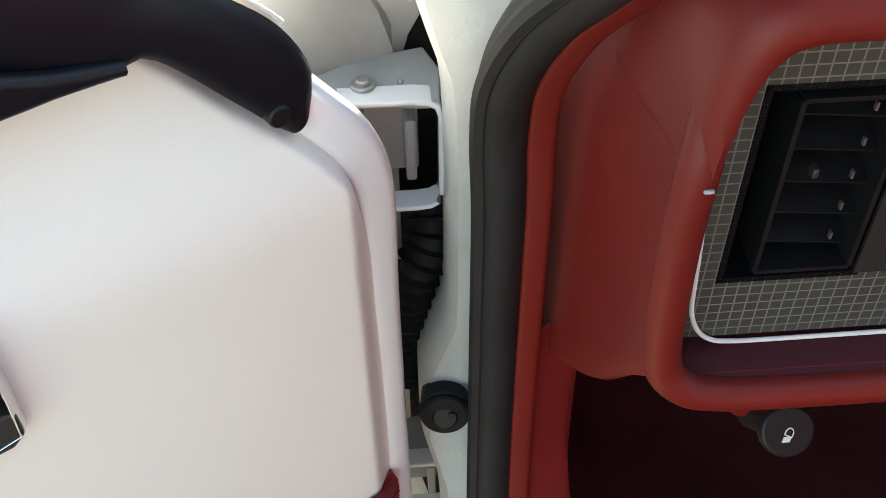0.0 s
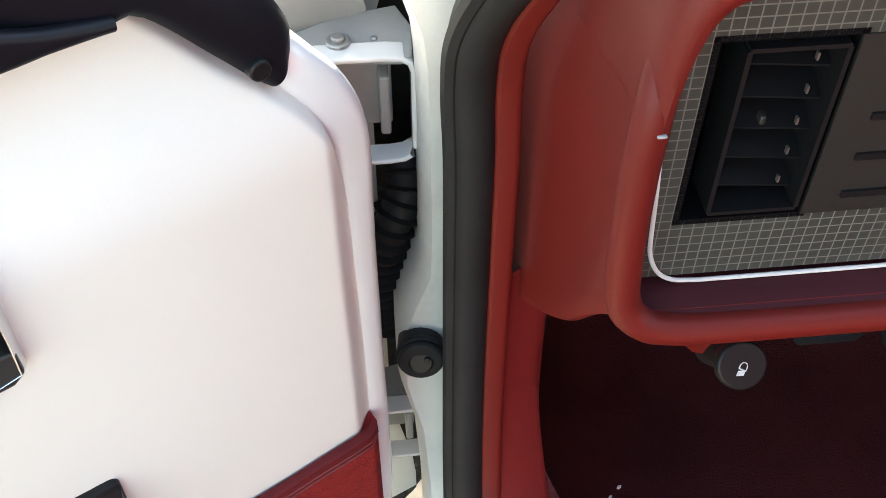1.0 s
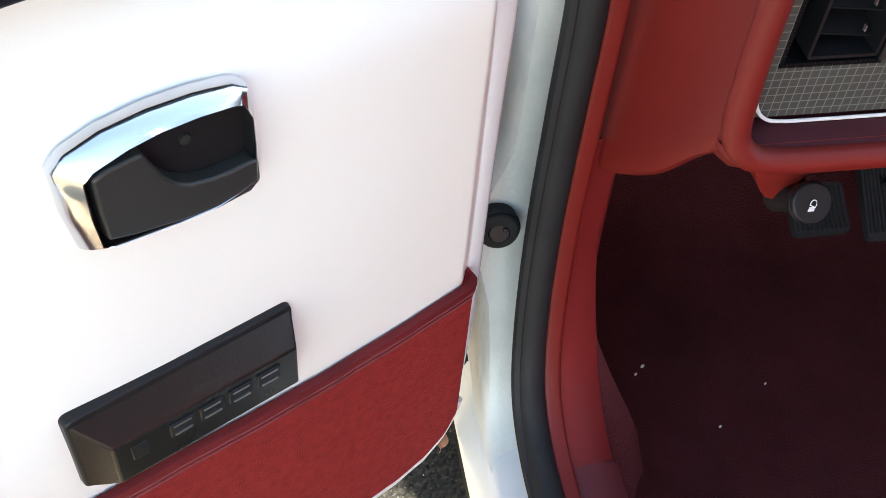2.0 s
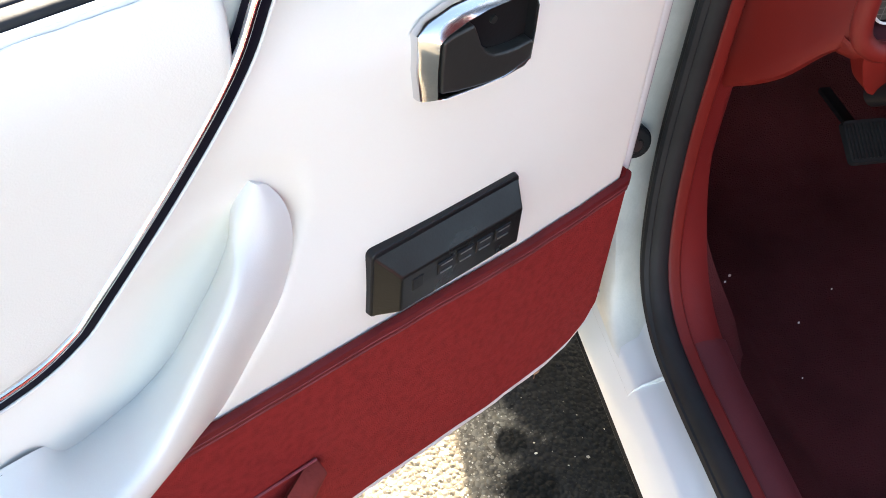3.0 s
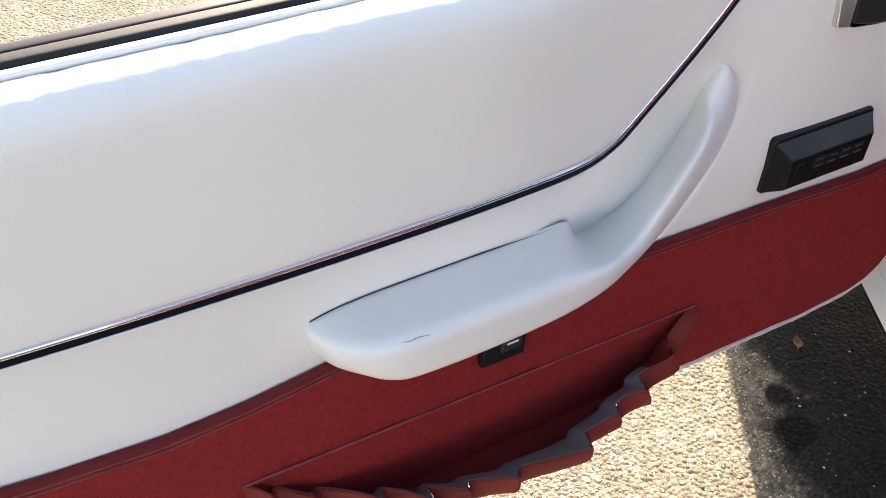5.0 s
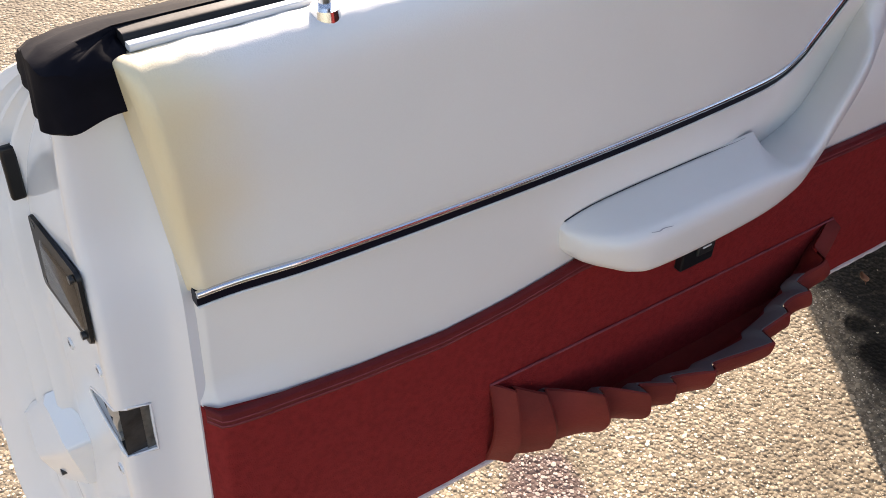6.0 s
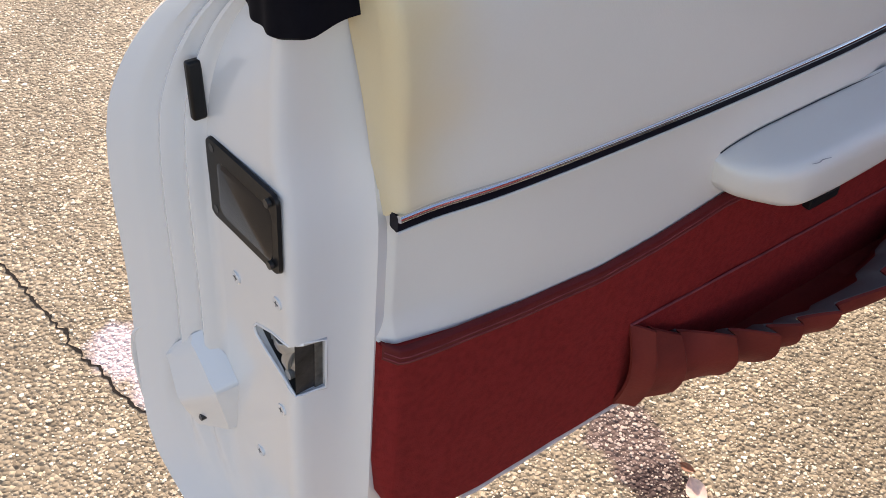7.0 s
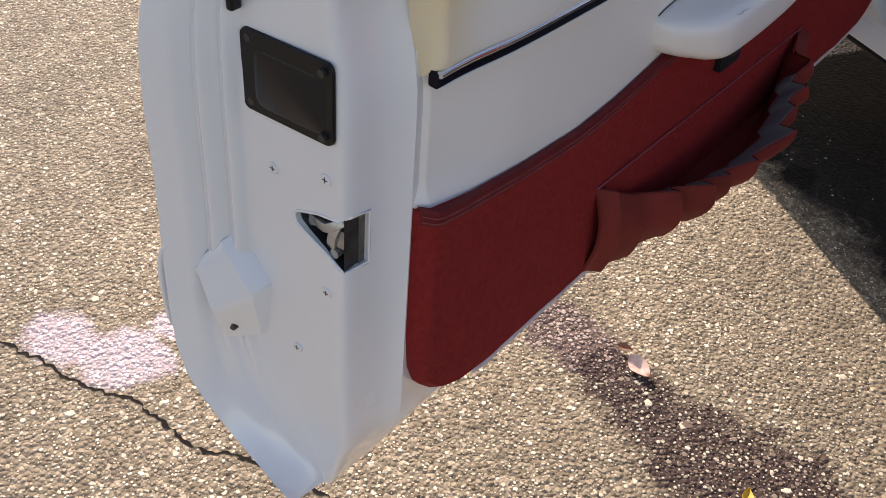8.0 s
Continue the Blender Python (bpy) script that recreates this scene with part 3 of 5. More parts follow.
# fascia frame round the vent opening
V0, V1, VZ0, VZ1 = 0.1245, 0.1795, 0.7365, 0.8325
for r0, r1, z0, z1 in (((0.100, V0, 0.70, 0.862), (V0, V1, 0.70, VZ0), (V0, V1, VZ1, 0.862), (V1, V1 + 0.06, 0.70, VZ0), (V1, V1 + 0.06, VZ1, 0.862), (V1 + 0.06, 1.3, 0.70, 0.862))):
    bm = bmesh.new()
    box(bm, ((r0 + r1) / 2, -0.072, (z0 + z1) / 2), (r1 - r0, 0.006, z1 - z0))
    ob = hpart("fascia_plate", bm, M_GRID, label="dark grey-green fascia with a pale grid", smooth=False)
# vent box, slats and tabs
bm = bmesh.new()
for c, s in (((V0 - 0.001, -0.045, 0.7845), (0.003, 0.06, 0.10)), ((V1 + 0.001, -0.045, 0.7845), (0.003, 0.06, 0.10)), (((V0 + V1) / 2, -0.045, VZ0 - 0.001), (0.060, 0.06, 0.003)), (((V0 + V1) / 2, -0.045, VZ1 + 0.001), (0.060, 0.06, 0.003)), (((V0 + V1) / 2, -0.014, 0.7845), (0.060, 0.003, 0.10))):
    box(bm, c, s)
vent = hpart("air_vent", bm, M_VENT, label="black air vent with tilted slats", smooth=False)
for i in range(5):
    bm = bmesh.new()
    z = 0.753 + 0.0163 * i
    box(bm, (0.1555, -0.062, z), (0.038, 0.016, 0.0013), pose(0, 0, 0, 20, 6, 0))
    part("slat", bm, M_BLACK, vent, smooth=False)
    bm = bmesh.new()
    box(bm, (0.1665, -0.071, z + 0.002), (0.0010, 0.002, 0.0036))
    part("tab", bm, M_STEEL, vent, smooth=False)
bm = bmesh.new()
for c, s in (((0.1365, -0.066, 0.785), (0.002, 0.022, 0.086)), ((0.1755, -0.066, 0.785), (0.002, 0.022, 0.086)), ((0.1560, -0.066, 0.8285), (0.039, 0.022, 0.002)), ((0.1560, -0.066, 0.7415), (0.039, 0.022, 0.002))):
    box(bm, c, s)
part("vent_frame", bm, M_BLACK, vent, smooth=False)
bm = bmesh.new()
box(bm, (0.150, -0.073, 0.7920), (0.0026, 0.005, 0.0045))
part("thumb_tab", bm, M_DARK, vent, bevel=0.001)
bm = bmesh.new()
box(bm, (V1 + 0.030, -0.072, 0.7845), (0.06, 0.008, 0.096))
unit = hpart("switch_unit", bm, M_DARK, label="dark grey switch unit with slots", smooth=False)
for i in range(4):
    bm = bmesh.new()
    box(bm, (0.2125, -0.0765, 0.748 + 0.022 * i), (0.036, 0.002, 0.0035))
    part("slot", bm, M_BLACK, unit, smooth=False)
# pale bead round the fascia's lower corner
bm = bmesh.new()
tube(bm, spline([(0.1095, -0.0765, 0.785), (0.1120, -0.0765, 0.752), (0.1135, -0.0765, 0.728), (0.1150, -0.0765, 0.7165), (0.1195, -0.0765, 0.7055), (0.1260, -0.0765, 0.6995), (0.1345, -0.0765, 0.6975), (0.16, -0.0765, 0.6970), (0.3, -0.0765, 0.6975)], 90) + [Vector((1.3, -0.0765, 0.6975))], circle(0.0011, 8))
hpart("bead", bm, M_BEAD, label="thin white bead along the fascia")
# screws on the cheek
for f, z, r in ((0.032, 0.622, 0.078), (0.050, 0.709, 0.0745)):
    bm = bmesh.new()
    cyl(bm, (r + 0.004, f, z), (r - 0.002, f - 0.001, z), 0.0042)
    hpart("screw", bm, M_STEEL, bevel=0.001)

# headlight switch
knob = tagged(empty("headlight_switch", CAR @ pose(0.172, -0.083, 0.635, -38, 0, 0)), "black pull knob with a white lamp symbol under the dashboard", "knob")
bm = bmesh.new()
cyl(bm, (0, 0.006, 0.001), (0, 0.0, 0), 0.0118, 0.0136, 28)
cyl(bm, (0, 0.0, 0), (0, -0.004, 0.0), 0.0136, 0.0126, 28)
part("knob_face", bm, M_BLACK, knob, bevel=0.001)
bm = bmesh.new()
cyl(bm, (-0.002, 0.036, 0.0), (0, 0.004, 0.001), 0.0105, 0.0085, 20)
part("stem", bm, M_BLACK, knob)
SYM = Matrix(((1, 0, 0, 0), (0, 0, 1, -0.0046), (0, 1, 0, -0.001), (0, 0, 0, 1)))
bm = bmesh.new()
tube(bm, [SYM @ pose(0, 0, 0, 0, 0, -25) @ Vector(p) for p in ((-0.0019, -0.0008, 0), (-0.0019, 0.0014, 0), (-0.0011, 0.0028, 0), (0.0, 0.0032, 0), (0.0011, 0.0028, 0), (0.0019, 0.0014, 0), (0.0019, -0.0008, 0), (-0.0019, -0.0008, 0))], circle(0.00035, 6))
for k in range(3):
    box(bm, SYM @ pose(0, 0, 0, 0, 0, -25) @ Vector((0, -0.0017 - 0.0010 * k, 0)), (0.0038, 0.00045, 0.0008))
part("lamp_symbol", bm, M_PRINT, knob, "white lamp symbol", smooth=False)
bm = bmesh.new()
pts = [[Vector((0.160 + 0.038 * s * (1 - 0.30 * t), -0.070 + 0.006 * t, 0.680 - 0.060 * t * math.cos(s * 1.35))) for s in np.linspace(-1, 1, 11)] for t in np.linspace(0, 1, 5)]
hpart("switch_bracket", shell(pts, (0, 0.02, 0)), M_REDDASH, label="red bracket under the dashboard")

# kick panel, footwell carpet, inner sill trim
pts = []
for f in np.linspace(0.06, 0.6, 10):
    pts.append([Vector((0.082 + 0.05 * smooth01((f - 0.05) / 0.3), f, z)) for z in np.linspace(0.24, 0.66, 8)])
kick = tagged(part("kick_panel", shell(pts, (0.006, 0, 0)), M_KICK, None), "dark burgundy plastic kick panel in the footwell", "kick panel", kind="structure")
kick.matrix_world = CAR
pts = []
for f in list(np.linspace(-1.6, -0.3, 8)) + list(np.linspace(-0.25, 0.62, 24)):
    rise = 0.26 * smooth01((f - 0.16) / 0.42)
    row = [Vector((0.095 + 0.10 * i / 6, f, 0.318 - 0.052 * smooth01(i / 6) + rise * i / 6 + 0.002 * noise.noise(Vector((i, f * 12, 0))))) for i in range(7)]
    row += [Vector((0.22 + 0.045 * i, f, 0.265 + rise + 0.004 * noise.noise(Vector((i * 0.7, f * 9, 2))))) for i in range(28)]
    pts.append(row)
floor_carpet = tagged(part("floor_carpet", shell(pts, (0, 0, -0.01)), M_FLOORCARPET, None), "dark red worn carpet in the footwell", "carpet", kind="structure")
floor_carpet.matrix_world = CAR

def pedal(x, y, z, w, h, tilt, label):
    ob = tagged(empty("pedal", CAR @ pose(x, y, z, tilt, 0, 0)), label, "pedal", "pedals")
    bm = bmesh.new()
    prism(bm, rrect(w, h, 0.006), Matrix(), 0.008, 0.001)
    part("pad", bm, M_RUBBER, ob, "black ribbed rubber pad")
    n = 11
    for i in range(n):
        bm = bmesh.new()
        box(bm, (-w * 0.42 + w * 0.84 * i / (n - 1), 0, 0.0085), (w * 0.03, h * 0.8, 0.003))
        part("rib", bm, M_RUBBER, ob, smooth=False)
    bm = bmesh.new()
    box(bm, (0, h * 0.9, -0.03), (0.014, h * 1.8, 0.006), pose(0, 0, 0, -30, 0, 0))
    part("arm", bm, M_BLACK, ob)
    return ob


pedal(0.368, 0.143, 0.372, 0.058, 0.052, 30, "black ribbed brake pedal above the red carpet")
pedal(0.455, 0.165, 0.36, 0.052, 0.09, 38, "black accelerator pedal above the red carpet")
# debris on the carpet
for x, y, s in ((0.181, 0.043, 0.004), (0.172, 0.035, 0.003), (0.24, -0.02, 0.003), (0.21, -0.09, 0.002), (0.30, 0.02, 0.0025)):
    bm = bmesh.new()
    bmesh.ops.create_icosphere(bm, subdivisions=1, radius=s * 0.5)
    ob = tagged(part("crumb", bm, M_PRINT, None), "tiny pale crumb lying on the dark red carpet", "crumb", "crumbs on the carpet")
    ob.matrix_world = CAR @ pose(x, y, 0.287 if x < 0.19 else 0.27, 20, 10, 40) @ Matrix.Diagonal((1.6, 0.8, 0.6, 1))

# ---- door ----
def dpart(name, bm, material, parent=None, label="", **kw):
    """A piece of the door, given in world places."""
    return part(name, bm, material, parent or door, label, **kw)


skin_y = smooth_table([(0.245, 0.05), (0.255, 0.07), (0.275, 0.092), (0.30, 0.118), (0.34, 0.148), (0.38, 0.163), (0.466, 0.172), (0.586, 0.172), (0.66, 0.171), (0.706, 0.168), (0.745, 0.158), (0.775, 0.139), (0.795, 0.115), (0.806, 0.090)])
end_lean = smooth_table([(0.24, -0.016), (0.28, -0.010), (0.33, 0.0), (0.38, 0.0060), (0.46, 0.003), (0.54, 0.0), (0.62, 0.001), (0.68, -0.003), (0.72, -0.016), (0.755, -0.036), (0.78, -0.054), (0.81, -0.075)])
LATCH = [(-1.094, 0.012), (-1.0985, 0.0175), (-1.106, 0.0230), (-1.114, 0.0262), (-1.124, 0.0280), (-1.1340, 0.0292), (-1.1410, 0.0303), (-1.1452, 0.0322), (-1.1475, 0.0352), (-1.1484, 0.0390), (-1.1486, 0.0430), (-1.1488, 0.0475), (-1.1495, 0.060), (-1.152, 0.085), (-1.1545, 0.112), (-1.1555, 0.1195), (-1.1590, 0.1225), (-1.1650, 0.1245), (-1.1675, 0.1275), (-1.1660, 0.1310), (-1.1655, 0.1335), (-1.1690, 0.1360), (-1.1765, 0.1385), (-1.1790, 0.1415), (-1.1775, 0.1450), (-1.1775, 0.1480), (-1.1820, 0.1510), (-1.1890, 0.1540), (-1.1925, 0.158), (-1.199, 0.166)]


def door_ring(z):
    out = skin_y(z)
    lean = end_lean(z)
    base = 0.012 + max(0.0, 0.312 - z) * 0.48 + 0.012 * smooth01((z - 0.64) / 0.08)
    out = max(out, base + 0.012)
    ring = [(0.004, base)] + [(0.004 - 1.098 * i / 24, base + (0.026 + 0.014 * smooth01((z - 0.72) / 0.06)) * smooth01((min(i, 24 - i) - 0.5) / 1.5) * (z > 0.3)) for i in range(1, 24)]
    for x, y in LATCH:
        plain = float(np.interp(y, (0.0, 0.085, 0.112, 0.135, 0.152, 0.166), (x, -1.152, -1.156, -1.167, -1.182, -1.199))) if y > 0.085 else x
        x += (plain - x) * (1 - smooth01((z - 0.34) / 0.09))
        w = (y - 0.012) / 0.158
        ring.append((x - lean * w * w, base + (out - base) * w * 0.975))
    ring += [(-1.203 - lean, out - 0.002), (-1.200 - lean, out + 0.002)]
    ring += [(-1.19 - lean + (1.215 + lean) * i / 20, out + 0.004 + 0.012 * math.sin(math.pi * i / 20)) for i in range(21)]
    ring += [(0.022, out - 0.004), (0.016, out - 0.008), (0.012, base + 0.75 * (out - base)), (0.010, base + 0.4 * (out - base)), (0.009, base + 0.12 * (out - base)), (0.007, base + 0.0005)]
    top = lerp_table([(0.03, 0.70), (0.012, 0.735), (-0.004, 0.772), (-0.02, 0.792), (-0.05, 0.806), (-1.3, 0.806)])
    return [Vector((x, y, z if z < 0.6 else 0.6 + (z - 0.6) * (top(x) - 0.6) / 0.206)) for x, y in ring]


bm = bmesh.new()
zs = [0.243, 0.25, 0.26, 0.275, 0.29, 0.31, 0.335, 0.36, 0.39, 0.42] + [0.45 + 0.02 * i for i in range(13)] + [0.70 + 0.0085 * i for i in range(12)] + [0.799, 0.8028, 0.806]
rows = grid(bm, [door_ring(z) for z in zs], close_v=True)
bm.faces.new(rows[0])
bm.faces.new(rows[-1])
door = part("door", bm, M_PAINT, car, "open white car door with white vinyl and red carpet trim")
door.matrix_parent_inverse = CAR.inverted()


def latch_x(y, z):
    """Where the door's end face stands at a height."""
    out, base = skin_y(z), 0.012 + 0.012 * smooth01((z - 0.64) / 0.08)
    w = (y - base) / ((out - base) * 0.975)
    lean = end_lean(z)
    return float(np.interp(0.012 + 0.158 * w, [b for _, b in LATCH], [a for a, _ in LATCH])) - lean * w * w


# latch opening cut through the end face
HOLE = [(0.0775, 0.541), (0.0735, 0.5462), (0.0556, 0.5515), (0.0440, 0.5530), (0.0370, 0.5535), (0.0300, 0.5565), (0.0200, 0.5550), (0.0200, 0.5400), (0.0200, 0.5200), (0.0240, 0.5055), (0.0330, 0.5050), (0.0504, 0.5190), (0.0676, 0.5285), (0.0760, 0.5345)]
bm = bmesh.new()
END_CUT = Matrix(((0, 0, 1, -1.175), (1, 0, 0, 0), (0, 1, 0, 0), (0, 0, 0, 1)))
prism(bm, HOLE, END_CUT, 0.0515)
bmesh.ops.recalc_face_normals(bm, faces=bm.faces[:])
me = bpy.data.meshes.new("cutter")
bm.to_mesh(me)
bm.free()
cutter = new("cutter", me)
mod = door.modifiers.new("latch_hole", "BOOLEAN")
mod.object, mod.operation, mod.solver = cutter, "DIFFERENCE", "EXACT"
cut = bpy.data.meshes.new_from_object(door.evaluated_get(bpy.context.evaluated_depsgraph_get()))
door.modifiers.clear()
door.data = cut
cut.set_sharp_from_angle(angle=radians(42))
bpy.data.objects.remove(cutter)
bm = bmesh.new()
prism(bm, [(max(0.0320, a + (a - 0.045) * 0.15), b + (b - 0.54) * 0.15) for a, b in HOLE], END_CUT @ Matrix.Translation((0, 0, 0.045)), 0.01)
part("latch", bm, M_LATCH, door, "greasy dark steel latch inside the door")
hc = Vector((sum(a for a, _ in HOLE) / len(HOLE), sum(b for _, b in HOLE) / len(HOLE)))
bm = bmesh.new()
grid(bm, [[Vector((x, max(0.0325, q.x), q.y)) for q in (hc + (Vector(p) - hc) * 0.97 for p in HOLE)] for x in (-1.1455, -1.140, -1.132, -1.124)], close_v=True)
part("latch_pocket", bm, M_GREASE_AND_SHADE, door, "greasy dark walls of the latch opening")
bm = bmesh.new()
tube(bm, spline([(-1.138, 0.070, 0.536), (-1.144, 0.060, 0.539), (-1.146, 0.050, 0.540), (-1.144, 0.044, 0.543), (-1.138, 0.038, 0.548)], 20), rrect(0.008, 0.004, 0.001), up=(1, 0, 0))
tube(bm, spline([(-1.140, 0.042, 0.546), (-1.145, 0.044, 0.534), (-1.144, 0.046, 0.524), (-1.138, 0.050, 0.520)], 16), rrect(0.008, 0.004, 0.001), up=(1, 0, 0))
cyl(bm, (-1.146, 0.0420, 0.519), (-1.132, 0.0420, 0.519), 0.0040)
box(bm, (-1.138, 0.0600, 0.537), (0.003, 0.026, 0.010), pose(0, 0, 0, -18, 25, 0))
box(bm, (-1.136, 0.0410, 0.530), (0.012, 0.008, 0.014), pose(0, 0, 0, 12, 10, 20))
box(bm, (-1.135, 0.0370, 0.545), (0.010, 0.003, 0.014), pose(0, 0, 0, 10, -20, 0))
part("latch_claw", bm, M_WORN, door, "worn bright steel latch claw")

bm = bmesh.new()
tube(bm, [(latch_x(a, b) + 0.0004, a, b) if a > 0.0295 else (-1.1238, 0.0276, b) for a, b in HOLE + HOLE[:1]], circle(0.0014, 8), up=(1, 0, 0), caps=False)
part("hole_rim", bm, M_PAINT, door, "white painted rim of the latch opening")

# rolled front edge of the door, seen beyond the trim panel
EDGE = spline([(-0.050, 0.036, 0.840), (-0.034, 0.031, 0.822), (-0.024, 0.026, 0.808), (-0.013, 0.020, 0.793), (-0.002, 0.017, 0.777), (0.005, 0.016, 0.757), (0.0082, 0.016, 0.73), (0.0088, 0.016, 0.66), (0.0090, 0.016, 0.58), (0.0095, 0.016, 0.50), (0.0095, 0.017, 0.43), (0.006, 0.018, 0.385), (-0.002, 0.020, 0.352), (-0.016, 0.024, 0.33)], 90)
bm = bmesh.new()
tube(bm, EDGE, lambda t: rrect(0.017 + 0.006 * math.exp(-(((t - 0.16) / 0.12) ** 2)), 0.016, 0.0065), up=(0, -1, 0))
part("door_edge", bm, M_PAINT, door, "rounded white painted front edge of the door")

# --- trim panels ---
red_line = lerp_table([(0.01, 0.531), (-0.06, 0.524), (-0.13, 0.521), (-0.27, 0.527), (-0.4, 0.53), (-0.735, 0.537), (-0.78, 0.531), (-0.82, 0.526), (-0.88, 0.523), (-0.965, 0.529), (-1.03, 0.537), (-1.1, 0.549)])
front_top = lerp_table([(0.004, 0.70), (0.0, 0.738), (-0.006, 0.767), (-0.02, 0.788), (-0.033, 0.803), (-0.046, 0.815), (-0.064, 0.836), (-0.078, 0.851), (-0.088, 0.8535), (-0.13, 0.848), (-0.345, 0.842), (-1.2, 0.832)])
red_low = lerp_table([(0.009, 0.42), (0.007, 0.39), (-0.001, 0.358), (-0.012, 0.338), (-0.03, 0.322), (-0.06, 0.313), (-0.134, 0.308), (-0.321, 0.312), (-0.8, 0.309), (-0.99, 0.309), (-1.03, 0.314), (-1.058, 0.327), (-1.077, 0.348), (-1.088, 0.375), (-1.093, 0.42)])


def columns(x0, x1, nx, lo, hi, nz, yf, ends=0.0):
    """A table of points over a patch of the door, column by column."""
    out = []
    for i in range(nx + 1):
        x = x0 + (x1 - x0) * (0.5 - 0.5 * math.cos(math.pi * i / nx) if ends else i / nx)
        out.append([Vector((x, yf(x, z), z)) for z in (lo(x) + (hi(x) - lo(x)) * j / nz for j in range(nz + 1))])
    return out


def fall_back(x):
    return 0.010 * smooth01((-0.97 - x) / 0.12)


def white_y(x, z):
    y = fall_back(x) * smooth01((z - 0.53) / 0.04) + 0.028 * smooth01((z - 0.75) / 0.1) + 0.010 * smooth01((x + 0.012) / 0.016)
    near_top = front_top(x) - z
    y += 0.008 * (1 - smooth01(near_top / 0.012)) + 0.006 * (1 - smooth01((x + 1.092) / 0.012))
    y += 0.018 * smooth01((z - 0.57) / 0.09) * smooth01((x + 0.64) / 0.18) * (1 - smooth01((x + 0.40) / 0.19))
    if -0.62 < x < -0.32 and 0.52 < z < 0.73:
        hollow = 0.0
        for cx, cz, amount, reach in SCOOP:
            dx, dz = x - cx, z - cz
            along, left = 0.62 * dx + 0.785 * dz, -0.785 * dx + 0.62 * dz
            far = math.hypot(along * 1.3, left if left > 0 else 5.0 * left) / reach
            if far < 1:
                hollow = max(hollow, amount * (1 - far) ** 1.25)
        room = 0.034 - y
        y += room * math.tanh(hollow / room)
    return y + 0.0012 * noise.noise(Vector((x * 6, z * 6, 3)))


SCOOP = [(p.x, p.y, 0.040 * smooth01((k + 5) / 16) * (1 - 0.75 * smooth01((k - 34) / 13)), 0.098 - 0.030 * smooth01((k - 24) / 23)) for k, p in enumerate(spline([(-0.486, 0.556, 0), (-0.462, 0.545, 0), (-0.436, 0.545, 0), (-0.403, 0.564, 0), (-0.382, 0.587, 0), (-0.365, 0.610, 0), (-0.355, 0.631, 0), (-0.352, 0.652, 0), (-0.354, 0.668, 0)], 48))]
cols = columns(0.004, -1.092, 400, red_line, front_top, 110, white_y, 1)
dpart("white_panel", shell(cols, (0, 0.011, 0)), M_VINYL, label="smooth white vinyl trim panel")


def red_y(x, z):
    edge = min((z - red_low(x)) / 0.012, (x + 1.094) / 0.012)
    turn = max(0.013 * (1 - smooth01(edge)), 0.006 * (1 - smooth01((0.004 - x) / 0.008)))
    return -0.005 + turn + 0.001 * noise.noise(Vector((x * 25, z * 25, 0)))


red_panel = door
dpart("carpet_panel", shell(columns(0.003, -1.0925, 140, red_low, red_line, 20, red_y, 1), (0, 0.010, 0)), M_REDCARPET, label="red carpet on the lower door trim")

# pale frayed backing along the carpet's lower edge
bm = bmesh.new()
tube(bm, [(x, 0.0020 + 0.001 * noise.noise(Vector((x * 60, 0, 1))), red_low(x) - 0.0018 + 0.0012 * noise.noise(Vector((x * 90, 0, 0)))) for x in np.linspace(0.004, -1.0, 260)], lambda t: circle(0.0034, 7), up=(0, -1, 0))
dpart("carpet_edge", bm, M_FRAY, label="pale frayed backing along the carpet edge")

# padded upper panel below the window
STRIP = [(-0.350, 0.848), (-0.358, 0.833), (-0.370, 0.806), (-0.391, 0.775), (-0.428, 0.731), (-0.474, 0.681), (-0.484, 0.672), (-0.501, 0.663), (-0.522, 0.658), (-0.56, 0.6562), (-0.65, 0.6550), (-0.76, 0.6542), (-0.88, 0.6562), (-1.0, 0.6595), (-1.060, 0.6590), (-1.0895, 0.6585)]
# towards its front the upper panel lies a little deeper
def deeper(x):
    return smooth01((x + 0.64) / 0.22)


STRIP = [(x + 0.0140 * deeper(x), z - 0.0125 * deeper(x)) for x, z in STRIP]
strip_z = lerp_table([(x, z) for x, z in STRIP])


def pad_y(x, z):
    lo = strip_z(x)
    e = min((z - lo) / 0.016, (x + 1.103) / 0.010)
    y = 0.002 - 0.016 * math.sqrt(max(0.0, 1 - (1 - min(1, max(0, e))) ** 2))
    return y + fall_back(x) * smooth01((0.78 - z) / 0.08) + 0.019 * deeper(x) + 0.0015 * noise.noise(Vector((x * 5, z * 7, 1)))


